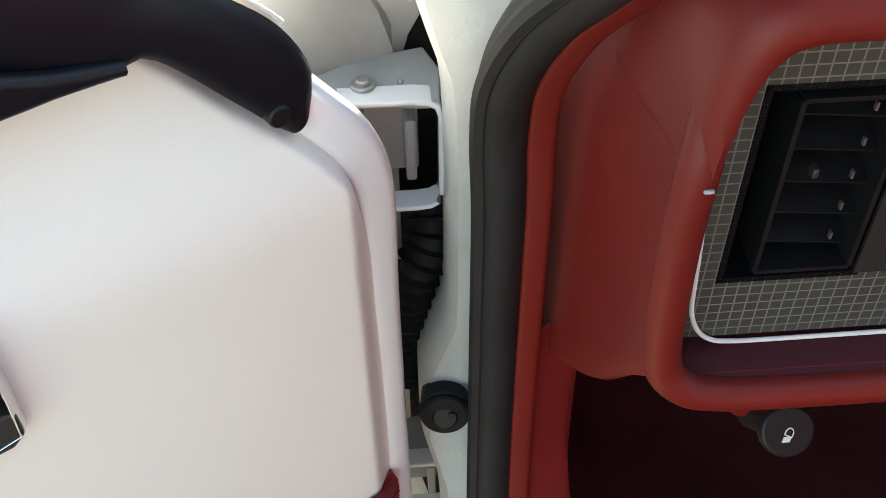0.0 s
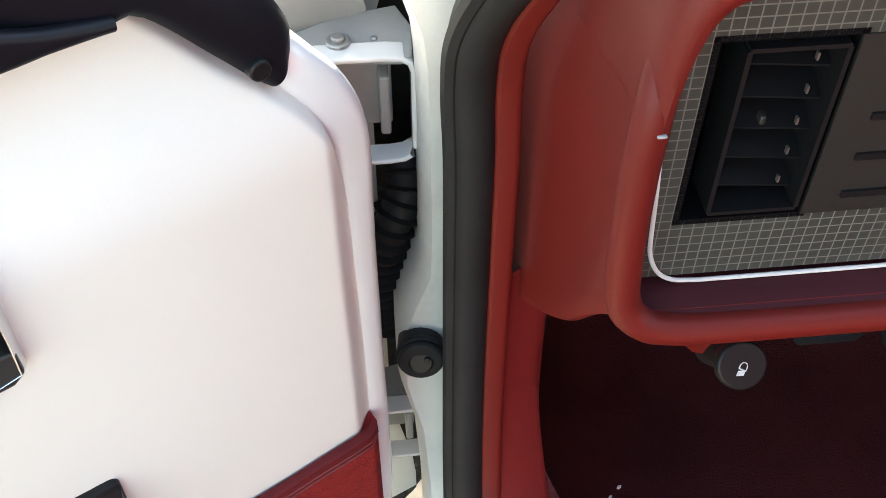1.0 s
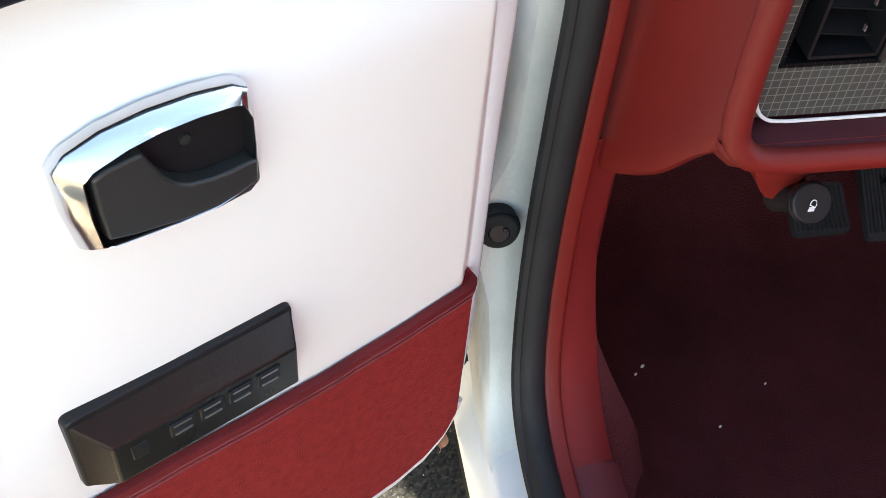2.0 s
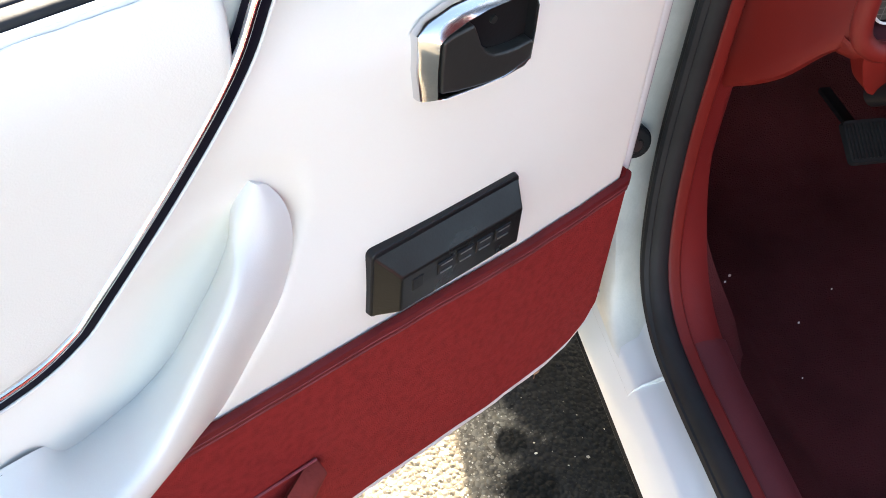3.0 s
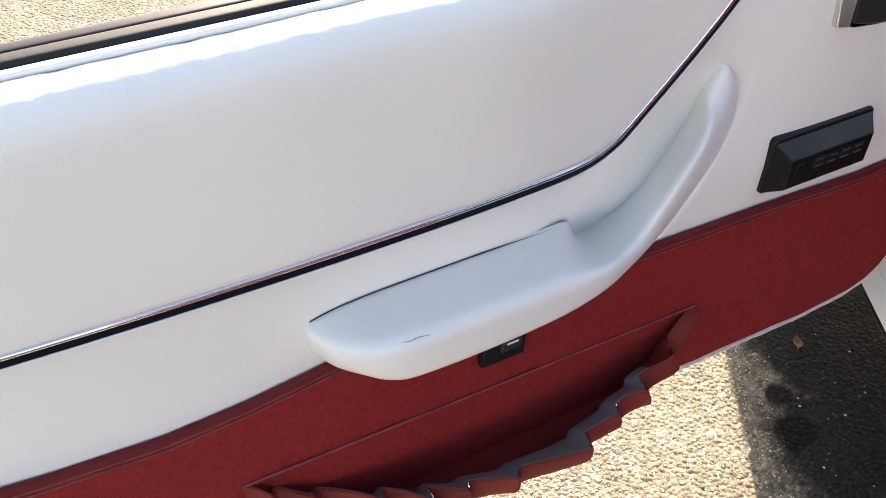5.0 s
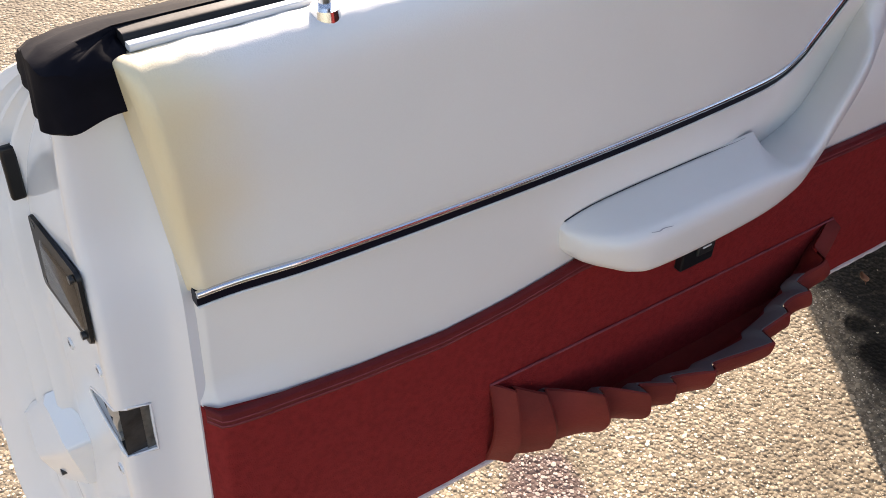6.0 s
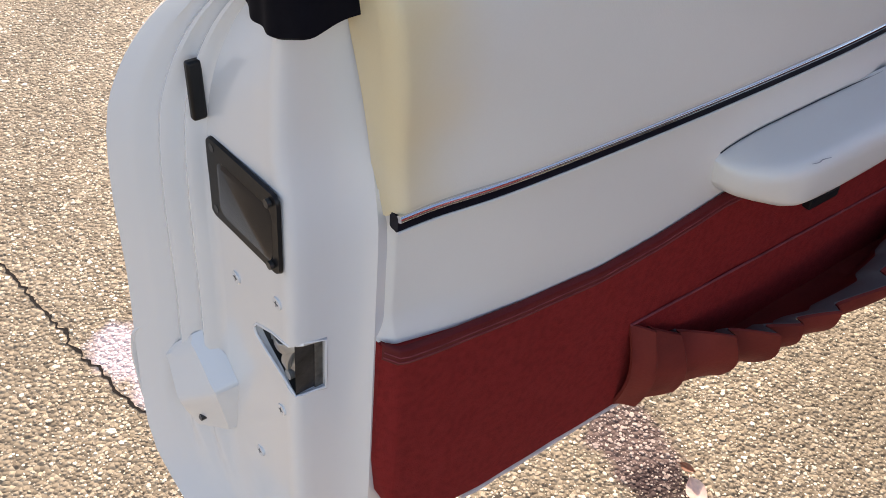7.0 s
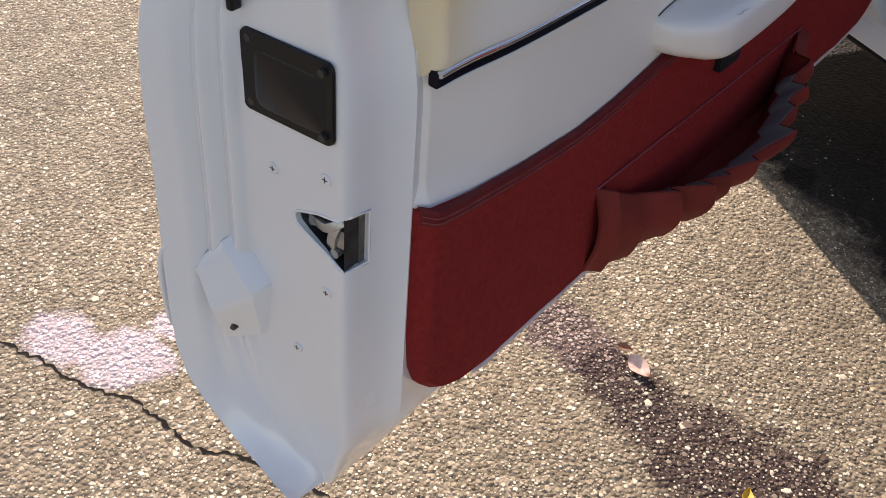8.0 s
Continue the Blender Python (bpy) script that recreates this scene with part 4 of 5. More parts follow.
pts = []
LEDGE = [(-0.0138, 0.800), (-0.0132, 0.809), (-0.0118, 0.8165), (-0.0092, 0.823), (-0.0055, 0.8285), (-0.001, 0.8322), (0.004, 0.8345), (0.010, 0.8358), (0.016, 0.8362), (0.0195, 0.8355), (0.0205, 0.833)]
for i in range(261):
    x = -0.340 - 0.763 * (0.5 - 0.5 * math.cos(math.pi * i / 260))
    lo = min(strip_z(x), 0.80)
    row = []
    for j in range(26):
        z = lo + (0.788 - lo) * j / 25
        row.append(Vector((x, pad_y(x, z), z)))
    end = 0.016 * (1 - math.sqrt(max(0.0, 1 - (1 - min(1, max(0, (x + 1.103) / 0.010))) ** 2)))
    face = pad_y(x, 0.788) + 0.0140
    for y, z in LEDGE:
        wav = (0.0006 * noise.noise(Vector((x * 9, z * 30, 5))) + 0.0010 * noise.noise(Vector((x * 75, y * 90, 8)))) * smooth01((y + 0.0138) / 0.02)
        row.append(Vector((x, y + face * (1 - smooth01((y + 0.0138) / 0.04)), max(z, lo) - end * 0.4 * smooth01((y + 0.0138) / 0.02) + wav)))
    pts.append(row)
for p in [p for row in pts for p in row]:
    p.x += (0.0135 - 0.0225 * (p.z - 0.66) / 0.17) * smooth01((-1.0 - p.x) / 0.1)
dpart("padded_panel", shell(pts, lambda p: (0, 0.010 + 0.018 * smooth01((p.z - 0.70) / 0.10), -0.003)), M_BOLSTER, label="padded cream-white vinyl panel, yellowed at its end")

strip_line = spline([(x, -0.007 + fall_back(x) + 0.019 * deeper(x), z) for x, z in STRIP], 120)
strip_line = [p + Vector((0, 0, 0.0014)) for p in strip_line]
bm = bmesh.new()
tube(bm, strip_line, rrect(0.0128, 0.009, 0.002), up=(0, -1, 0))
strip_ob = door
dpart("trim_strip", bm, M_STRIP, label="black moulding strip with bright metal edges")
for d in (-0.0060, 0.0060):
    bm = bmesh.new()
    edge = [p + Vector((0, -0.0025, 0)) for p in strip_line]
    tube(bm, edge, [(a + d * (0.93 if d > 0 else 1.0), b + (0.0030 if d > 0 else 0.0025)) for a, b in circle(0.0027 if d > 0 else 0.0010, 12)], up=(0, -1, 0))
    ob = part("bright_edge", bm, M_CHROME if d > 0 else M_BEAD, strip_ob, "polished metal edge" if d > 0 else "thin pale edge")

# vinyl welt between white vinyl and red carpet, with two rows of stitches
WELT_X = list(np.linspace(0.001, -1.0915, 160))
part("welt", shell([[Vector((x, red_y(x, red_line(x) - 0.002) - d, red_line(x) + dz)) for dz, d in ((0.0030, 0.0010), (0.0020, 0.0024), (-0.0010, 0.0030), (-0.0075, 0.0020), (-0.0120, 0.0015), (-0.0135, 0.0002))] for x in WELT_X], (0, 0.004, 0)), M_WELT, red_panel, "stitched dark red vinyl welt")
for dz, d in ((-0.0042, 0.0025), (-0.0098, 0.0018)):
    bm = bmesh.new()
    tube(bm, [(x, red_y(x, red_line(x) - 0.002) - d, red_line(x) + dz) for x in WELT_X], circle(0.0006, 6), up=(0, -1, 0))
    part("stitching", bm, M_STITCH, red_panel, "fine paler red stitching")

# --- armrest with pull ---
# stations of the moulding: its back edge above, upper front edge, lower front edge and back edge below, each (x, y, z)
ARM = [
    ((-0.7640, 0.004, 0.583), (-0.7620, -0.010, 0.581), (-0.7590, -0.010, 0.562), (-0.7600, 0.004, 0.559)),
    ((-0.7600, 0.004, 0.587), (-0.7560, -0.028, 0.584), (-0.7480, -0.026, 0.552), (-0.7500, 0.004, 0.548)),
    ((-0.750, 0.004, 0.590), (-0.744, -0.043, 0.587), (-0.729, -0.040, 0.544), (-0.733, 0.004, 0.540)),
    ((-0.732, 0.004, 0.593), (-0.725, -0.054, 0.589), (-0.711, -0.050, 0.538), (-0.715, 0.004, 0.535)),
    ((-0.70, 0.004, 0.595), (-0.695, -0.059, 0.591), (-0.688, -0.055, 0.536), (-0.691, 0.004, 0.533)),
    ((-0.62, 0.004, 0.596), (-0.62, -0.060, 0.591), (-0.62, -0.056, 0.536), (-0.62, 0.004, 0.533)),
    ((-0.55, 0.004, 0.595), (-0.55, -0.059, 0.590), (-0.55, -0.055, 0.540), (-0.545, 0.004, 0.531)),
    ((-0.513, 0.006, 0.592), (-0.508, -0.056, 0.589), (-0.505, -0.051, 0.548), (-0.494, 0.004, 0.526)),
    ((-0.486, 0.030, 0.556), (-0.484, -0.047, 0.588), (-0.476, -0.044, 0.557), (-0.458, 0.004, 0.521)),
    ((-0.442, 0.050, 0.550), (-0.464, -0.041, 0.594), (-0.451, -0.036, 0.566), (-0.430, 0.004, 0.520)),
    ((-0.405, 0.052, 0.566), (-0.442, -0.035, 0.616), (-0.425, -0.030, 0.590), (-0.398, 0.004, 0.531)),
    ((-0.383, 0.052, 0.588), (-0.422, -0.031, 0.641), (-0.403, -0.026, 0.617), (-0.369, 0.005, 0.567)),
    ((-0.366, 0.052, 0.611), (-0.401, -0.023, 0.659), (-0.383, -0.019, 0.639), (-0.346, 0.006, 0.604)),
    ((-0.356, 0.052, 0.632), (-0.386, -0.011, 0.670), (-0.367, -0.008, 0.657), (-0.334, 0.008, 0.639)),
    ((-0.352, 0.050, 0.655), (-0.3775, 0.003, 0.6765), (-0.356, 0.000, 0.670), (-0.332, 0.011, 0.663)),
    ((-0.352, 0.048, 0.676), (-0.3695, 0.011, 0.687), (-0.352, 0.005, 0.684), (-0.336, 0.014, 0.681)),
    ((-0.350, 0.040, 0.698), (-0.355, 0.017, 0.7015), (-0.350, 0.013, 0.699), (-0.343, 0.018, 0.693)),
]


def arm_row(back, crest, low, foot):
    """One section across the moulding, its two front edges rounded off."""
    def bend(a, c, b, ra, rb):
        a, b = c + (a - c) * min(0.46, ra / max((a - c).length, 1e-6)), c + (b - c) * min(0.46, rb / max((b - c).length, 1e-6))
        return [a * (1 - t) ** 2 + c * 2 * t * (1 - t) + b * t * t for t in (0, 0.17, 0.34, 0.5, 0.66, 0.83, 1)]
    over, under = bend(back, crest, low, 0.016, 0.016), bend(crest, low, foot, 0.017, 0.026)
    head = [back.lerp(over[0], t) for t in (0, 0.33, 0.67)]
    tail = [under[-1].lerp(foot, t) for t in (0.33, 0.67, 1.0)]
    return head + over + under + tail


lines = [spline([st[k] for st in ARM], 150) for k in range(4)]
rows = [arm_row(*ps) for ps in zip(*lines)]
bm = bmesh.new()
r = grid(bm, rows)
bm.faces.new(r[0]), bm.faces.new(r[-1])
dpart("armrest", bm, M_ARM, label="moulded white armrest with a pull handle, scuffed")
# thin dark tube paints the shade of the gap between armrest and panel
bm = bmesh.new()
tube(bm, [(p.x, -0.0006, p.z + 0.0008) for p in lines[0][2:] if p.x < -0.530], lambda t: circle(0.0006 - 0.0005 * smooth01((t - 0.7) / 0.3), 6), up=(0, -1, 0))
dpart("armrest_seam", bm, M_GREASE_AND_SHADE, label="dark line for the shade in the seam round the armrest")
bm = bmesh.new()
tube(bm, spline([(-0.708, -0.0535, 0.5905), (-0.700, -0.0550, 0.5898), (-0.694, -0.0545, 0.5901), (-0.684, -0.0560, 0.5896)], 24), lambda t: circle(0.0001 + 0.0005 * math.sin(math.pi * t) ** 0.6, 7, 1.0, 0.4))
dpart("armrest_scuff", bm, M_SCUFF, label="grey scuff on the armrest edge")
# --- inner handle ---
handle = door
OUT = [(-0.2475, 0.7215), (-0.2510, 0.7440), (-0.2510, 0.7680), (-0.2440, 0.7745), (-0.2273, 0.7795), (-0.2066, 0.7812), (-0.185, 0.7802), (-0.1661, 0.7772), (-0.1590, 0.7735), (-0.1575, 0.7620), (-0.1575, 0.7437), (-0.1580, 0.7190), (-0.1835, 0.7150), (-0.2032, 0.7165), (-0.2222, 0.7185), (-0.2368, 0.7200)]
INN = [(-0.2395, 0.7250), (-0.2412, 0.7440), (-0.2412, 0.7640), (-0.2360, 0.7680), (-0.2200, 0.7722), (-0.2050, 0.7740), (-0.187, 0.7737), (-0.1710, 0.7718), (-0.1655, 0.7700), (-0.1620, 0.7610), (-0.1618, 0.7437), (-0.1625, 0.7225), (-0.1835, 0.7180), (-0.2032, 0.7190), (-0.2200, 0.7210), (-0.2330, 0.7225)]
ring_out, ring_in = [[q for a, b in zip(ring, ring[1:] + ring[:1]) for q in (Vector((*a, 0)), Vector((*a, 0)).lerp(Vector((*b, 0)), 0.5))] for ring in (OUT, INN)]
bm = bmesh.new()
rows = []
for depth, k in ((-0.004, 0.0), (0.0012, 0.0), (0.0030, 0.05), (0.0054, 0.22), (0.0080, 0.50), (0.0102, 0.78), (0.0114, 0.94), (0.0112, 1.0), (0.0090, 1.0)):
    rows.append([FACE @ (p.lerp(q, k) + Vector((0, 0, depth))) for p, q in zip(ring_out, ring_in)])
grid(bm, rows, close_v=True)
part("handle_bezel", bm, M_CHROME, handle, "chrome bezel of the inner door handle")
bm = bmesh.new()
rows = [[FACE @ (p + Vector((0, 0, d))) for p in ring_in] for d in (0.0094, 0.006, 0.0022)]
r = grid(bm, rows, close_v=True)
bm.faces.new(r[-1])
part("handle_cup", bm, M_BLACK, handle, "black plastic cup")
LEVER = [(-0.2375, 0.7265), (-0.2385, 0.7450), (-0.2385, 0.7640), (-0.2320, 0.7662), (-0.2150, 0.7675), (-0.2115, 0.7600), (-0.2075, 0.7505), (-0.2015, 0.7430), (-0.1940, 0.7380), (-0.184, 0.7357), (-0.174, 0.7350), (-0.1625, 0.7360), (-0.1595, 0.7340), (-0.1595, 0.7215), (-0.1650, 0.7165), (-0.1835, 0.7150), (-0.2030, 0.7180), (-0.2250, 0.7225)]
bm = bmesh.new()
prism(bm, LEVER, FACE @ Matrix.Translation((0, 0, 0.001)), 0.0098, 0.0010)
part("handle_lever", bm, M_DARK, handle, "worn black plastic lever", bevel=0.0016)
bm = bmesh.new()
cyl(bm, FACE @ Vector((-0.192, 0.758, 0.001)), FACE @ Vector((-0.192, 0.758, 0.004)), 0.0026)
part("screw", bm, M_DARK, handle)

# --- switch panel ---
bm = bmesh.new()
prism(bm, [(x - 0.2125, z + 0.5785) for x, z in rrect(0.137, 0.065, 0.005)], FACE @ Matrix.Translation((0, 0, -0.003)), 0.0075, 0.001)
panel = door
dpart("switch_panel", bm, M_BLACK, label="black plastic switch panel with worn symbols", bevel=0.0012)
bm = bmesh.new()
lo = [bm.verts.new(FACE @ Vector((*p, 0.004))) for p in ((-0.2790, 0.5480), (-0.1455, 0.5480), (-0.1455, 0.6065), (-0.2790, 0.6065))]
hi = [bm.verts.new(FACE @ Vector((*p, 0.0175))) for p in ((-0.2640, 0.5550), (-0.1510, 0.5550), (-0.1510, 0.5890), (-0.2640, 0.5890))]
bm.faces.new(hi)
for i in range(4):
    bm.faces.new((lo[i], lo[(i + 1) % 4], hi[(i + 1) % 4], hi[i]))
part("raised_face", bm, M_SATIN, panel, "faceted face with a pale worn upper slope", smooth=False, bevel=0.0014)
for i in range(4):
    bm = bmesh.new()
    box(bm, FACE @ Vector((-0.2250 + 0.0182 * i, 0.5775, 0.0172)), (0.0150, 0.0026, 0.0125), pose(0, 0, 0, 5, 0, 0))
    part("switch_key", bm, M_BLACK, panel, smooth=False, bevel=0.0008)
    for z in (0.5815, 0.5740):
        bm = bmesh.new()
        box(bm, FACE @ Vector((-0.2250 + 0.0182 * i, z, 0.0188)), (0.0105, 0.0008, 0.0011))
        part("symbol_bar", bm, M_STEEL, panel, smooth=False)
bm = bmesh.new()
box(bm, FACE @ Vector((-0.2500, 0.5765, 0.0174)), (0.010, 0.0018, 0.012))
part("switch_key", bm, M_BLACK, panel, smooth=False, bevel=0.0008)

# --- window switch under the armrest ---
bm = bmesh.new()
box(bm, (-0.577, -0.009, 0.485), (0.046, 0.010, 0.036))
wsw = door
dpart("window_switch", bm, M_BLACK, label="small black window switch", bevel=0.002)
bm = bmesh.new()
box(bm, (-0.571, -0.0145, 0.487), (0.022, 0.004, 0.012))
part("rocker", bm, M_DARK, wsw, bevel=0.0015)
bm = bmesh.new()
box(bm, (-0.571, -0.0167, 0.491), (0.012, 0.001, 0.0018))
part("symbol_bar", bm, M_PRINT, wsw, smooth=False)

# --- gathered map pocket ---
LIP = spline([(-0.828, -0.006, 0.432), (-0.79, -0.010, 0.408), (-0.75, -0.016, 0.388), (-0.70, -0.036, 0.379), (-0.65, -0.056, 0.377), (-0.575, -0.072, 0.379), (-0.50, -0.068, 0.384), (-0.445, -0.052, 0.393), (-0.385, -0.027, 0.405), (-0.345, -0.010, 0.416), (-0.330, -0.006, 0.420)], 190)
FOOT = spline([(-0.822, -0.006, 0.322), (-0.767, -0.016, 0.313), (-0.66, -0.030, 0.316), (-0.55, -0.040, 0.326), (-0.45, -0.036, 0.345), (-0.37, -0.018, 0.375), (-0.330, -0.006, 0.408)], 190)
rows = []
for i, (a, b) in enumerate(zip(LIP, FOOT)):
    u = i / 189
    ph = (u * 11.3 + 0.30 * math.sin(5 * u) + 0.22 * math.sin(17 * u)) % 1.0
    size = 0.80 + 0.35 * math.sin(23 * u + 1)
    fold = size * ((ph / 0.80) ** 1.6 if ph < 0.80 else 1 - smooth01((ph - 0.80) / 0.20))
    amp = 0.024 * min(1, u * 12, (1 - u) * 7)
    row = []
    for j in range(9):
        v = j / 8
        p = a.lerp(b, v)
        slant = fold * (1 - 0.35 * v)
        p = p + Vector((0.008 * v * math.sin(9 * u), -amp * slant * (0.9 - 0.25 * v) - 0.012 * math.sin(math.pi * v), 0.008 * fold * amp / 0.024 * (1 - v) - 0.004 * v * fold))
        row.append(p)
    rows.append(row)
bm = shell(rows, (0, 0.003, 0.001))
pocket = door
dpart("map_pocket", bm, M_POCKET, label="sagging red map pocket with a gathered edge")
inn = [(row[0] + Vector((0, 0.0036, -0.0015)), Vector((a.x, a.y * 0.66 + 0.002, a.z - 0.036)), Vector((a.x, a.y * 0.40, min(0.332, a.z - 0.045))), Vector((a.x, -0.003, min(0.326, a.z - 0.04)))) for a, row in list(zip(LIP, rows))[3:-3]]
band = inn[10:-30]
part("lining", shell([[a, a.lerp(b, 0.3) + Vector((0, 0.006, 0.001)), a.lerp(b, 0.62) + Vector((0, 0.007, 0.001))] for a, b, c, d in band], (0, 0.0015, 0.001)), M_LINING, pocket, "pale grey pocket lining")
part("pocket_floor", shell([[a + Vector((0, 0.001, -0.002)), a.lerp(b, 0.62) + Vector((0, 0.0055, 0)), b + Vector((0, 0.003, 0)), c, d] for a, b, c, d in inn], (0, 0.001, 0.002)), M_POCKET, pocket, "dark red inside of the pocket")
bm = bmesh.new()
tube(bm, [(x, -0.0065, 0.432 - 0.012 * (x + 0.828) / 0.498) for x in np.linspace(-0.828, -0.33, 20)], circle(0.0013, 8), up=(0, -1, 0))
part("pocket_seam", bm, M_STITCH, pocket)

# --- belt line: bright lip, black weatherstrip, glass slot ---
bm = bmesh.new()
tube(bm, [(x, 0.0247, 0.8362) for x in np.linspace(-0.34, -1.100, 40)], rrect(0.0070, 0.005, 0.0015), up=(0, 0, 1))
dpart("belt_lip", bm, M_BEAD, label="white lip along the window slot")
bm = bmesh.new()
tube(bm, [(x, 0.0358, 0.8345) for x in np.linspace(-0.26, -1.100, 60)], rrect(0.0142, 0.014, 0.004), up=(0, 0, 1))
dpart("weatherstrip", bm, M_RUBBER, label="black rubber window weatherstrip")
bm = bmesh.new()
tube(bm, [(x, 0.0505, 0.8325) for x in np.linspace(-0.28, -1.102, 50)], rrect(0.0135, 0.014, 0.004), up=(0, 0, 1))
dpart("belt_moulding", bm, M_BLACKTRIM, label="black outer belt moulding")

bm = bmesh.new()
box(bm, (-0.735, 0.048, 0.806), (0.73, 0.036, 0.042))
dpart("window_channel", bm, M_BLACK, label="dark window channel", smooth=False)

# lock knob
bm = bmesh.new()
cyl(bm, (-0.982, 0.009, 0.830), (-0.982, 0.009, 0.8385), 0.011, 0.009)
cyl(bm, (-0.982, 0.009, 0.837), (-0.982, 0.009, 0.850), 0.004, 0.005)
dpart("lock_knob", bm, M_CHROME, label="small chrome lock pin in a round ferrule")

# rubber cover draped over the window channel end
COVER = [(-1.1045, 0.0175, 0.836, 0.804), (-1.122, 0.0170, 0.838, 0.802), (-1.140, 0.0180, 0.840, 0.797), (-1.149, 0.024, 0.841, 0.793), (-1.1515, 0.036, 0.842, 0.791), (-1.150, 0.052, 0.840, 0.789), (-1.147, 0.070, 0.834, 0.793), (-1.1445, 0.090, 0.823, 0.791), (-1.142, 0.108, 0.811, 0.790), (-1.137, 0.122, 0.801, 0.793)]
plan = spline([c[:3] for c in COVER], 60)
hems = spline([(c[3], 0.01 * k, 0) for k, c in enumerate(COVER)], 60)
pts = []
for j, (p, h) in enumerate(zip(plan, hems)):
    u = j / 59
    out = Vector((p.x + 1.095, p.y - 0.06, 0)).normalized()
    back = Vector((-1.1025, p.y, 0)) if p.y > 0.04 else Vector((-1.1025, 0.04, 0))
    row = [Vector((x, max(p.y, 0.042), p.z)) for x in (-1.02, -1.07)]
    for a in (0.0, 0.5, 1.0, 1.57):
        q = back.lerp(Vector((p.x, p.y, 0)), math.sin(a))
        row.append(Vector((q.x, q.y, p.z - 0.008 * (1 - math.cos(a)) + 0.0012 * math.sin(40 * u + 3 * a))))
    for k in range(1, 10):
        fold = (0.0010 * math.sin(34 * u + 1) + 0.0035 * noise.noise(Vector((u * 9, 3, 0)))) * k / 9
        row.append(Vector((p.x, p.y, p.z - 0.008 + (h.x - p.z + 0.008) * k / 9)) + out * max(fold, -0.002))
    pts.append(row)
dpart("channel_cover", shell(pts, (0.003, 0, -0.002)), M_DRAPE, label="ragged black rubber cover at the window channel end")

# --- front corner: black sail trim ---
LOW = spline([(-0.34, 0, 0.8445), (-0.22, 0, 0.844), (-0.129, 0, 0.8425), (-0.088, 0, 0.8455), (-0.073, 0, 0.8455), (-0.048, 0, 0.817), (-0.034, 0, 0.800), (-0.0265, 0, 0.7925)], 60)
HIGH = spline([(-0.34, 0, 0.945), (-0.22, 0, 0.945), (-0.13, 0, 0.932), (-0.084, 0, 0.899), (-0.066, 0, 0.878), (-0.044, 0, 0.858), (-0.0265, 0, 0.841), (-0.0165, 0, 0.825), (-0.0125, 0, 0.811), (-0.0155, 0, 0.800)], 60)
rows = []
for i, (a, b) in enumerate(zip(LOW, HIGH)):
    row = []
    for k in range(15):
        v = k / 14
        y = 0.012 - 0.005 * math.sin(math.pi * v) ** 0.7 + 0.010 * math.exp(-(((v - 0.42 + 0.25 * i / 59) / 0.13) ** 2)) * smooth01((46 - i) / 30) + 0.006 * v
        row.append(a.lerp(b, v) + Vector((0, y, 0)))
    rows.append(row)
sail = door
dpart("sail_trim", shell(rows, (0, 0.022, 0)), M_BLACKTRIM, label="black rubber covered front corner of the window")
bm = bmesh.new()
tube(bm, [p + Vector((0.0015, 0.019, 0.0015)) for p in HIGH[12:-6]], rrect(0.0016, 0.003, 0.0005), up=(0, -1, 0))
part("bright_edge", bm, M_BEAD, sail, "thin white painted edge")
bm = bmesh.new()
tube(bm, spline([(-0.084, 0.010, 0.8485), (-0.11, 0.007, 0.853), (-0.15, 0.004, 0.860), (-0.22, 0.002, 0.866), (-0.33, 0.0, 0.866)], 40), lambda t: rrect(0.006 + 0.034 * smooth01(t * 2), 0.008, 0.0035), up=(0, -1, 0))
part("rubber_fold", bm, M_BLACKTRIM, sail, "fold in the black rubber cover")
bm = bmesh.new()
prism(bm, [(-0.30, 0.862), (-0.14, 0.850), (-0.06, 0.81), (-0.02, 0.79), (-0.0215, 0.812), (-0.024, 0.826), (-0.0235, 0.834), (-0.0125, 0.8442), (-0.0105, 0.8475), (-0.0140, 0.8480), (-0.030, 0.8425), (-0.034, 0.850), (-0.033, 0.880), (-0.044, 0.905), (-0.075, 0.940), (-0.30, 0.945)], FACE @ Matrix.Translation((0, 0, -0.075)), 0.030, 0.002)
part("mirror_base", bm, M_BLACK, door, "black mirror base outside the window", bevel=0.0015)
bm = bmesh.new()
cyl(bm, (-0.0325, 0.014, 0.806), (-0.0325, 0.0066, 0.806), 0.0055, 0.0048)
part("screw", bm, M_BLACK, sail, bevel=0.001)

# --- latch end ---
bm = bmesh.new()
box(bm, (latch_x(0.1215, 0.714) - 0.0045, 0.1215, 0.714), (0.010, 0.0062, 0.041), pose(0, 0, 0, -4, 0, 0))
dpart("bump_stop", bm, M_BLACK, label="small black rubber bump stop", bevel=0.002)
END = Matrix(((0, 0, -1, -1.1525), (-1, 0, 0, 0.078), (0, 1, 0, 0.650), (0, 0, 0, 1)))
bm = bmesh.new()
prism(bm, rrect(0.083, 0.064, 0.006), END @ pose(0, 0, -0.001, 0, 2.6, 0), 0.0026, 0.0008)
lamp = door
dpart("courtesy_lamp", bm, M_BLACK, label="dark smoked courtesy lamp plate in the door end")
bm = bmesh.new()
prism(bm, [(x + 0.003, y - 0.003) for x, y in rrect(0.066, 0.046, 0.008)], END @ pose(0, 0, 0.0012, 0, 2.6, 0), 0.0016, 0.005)
part("lens", bm, M_SMOKE, lamp, "smoked lens")
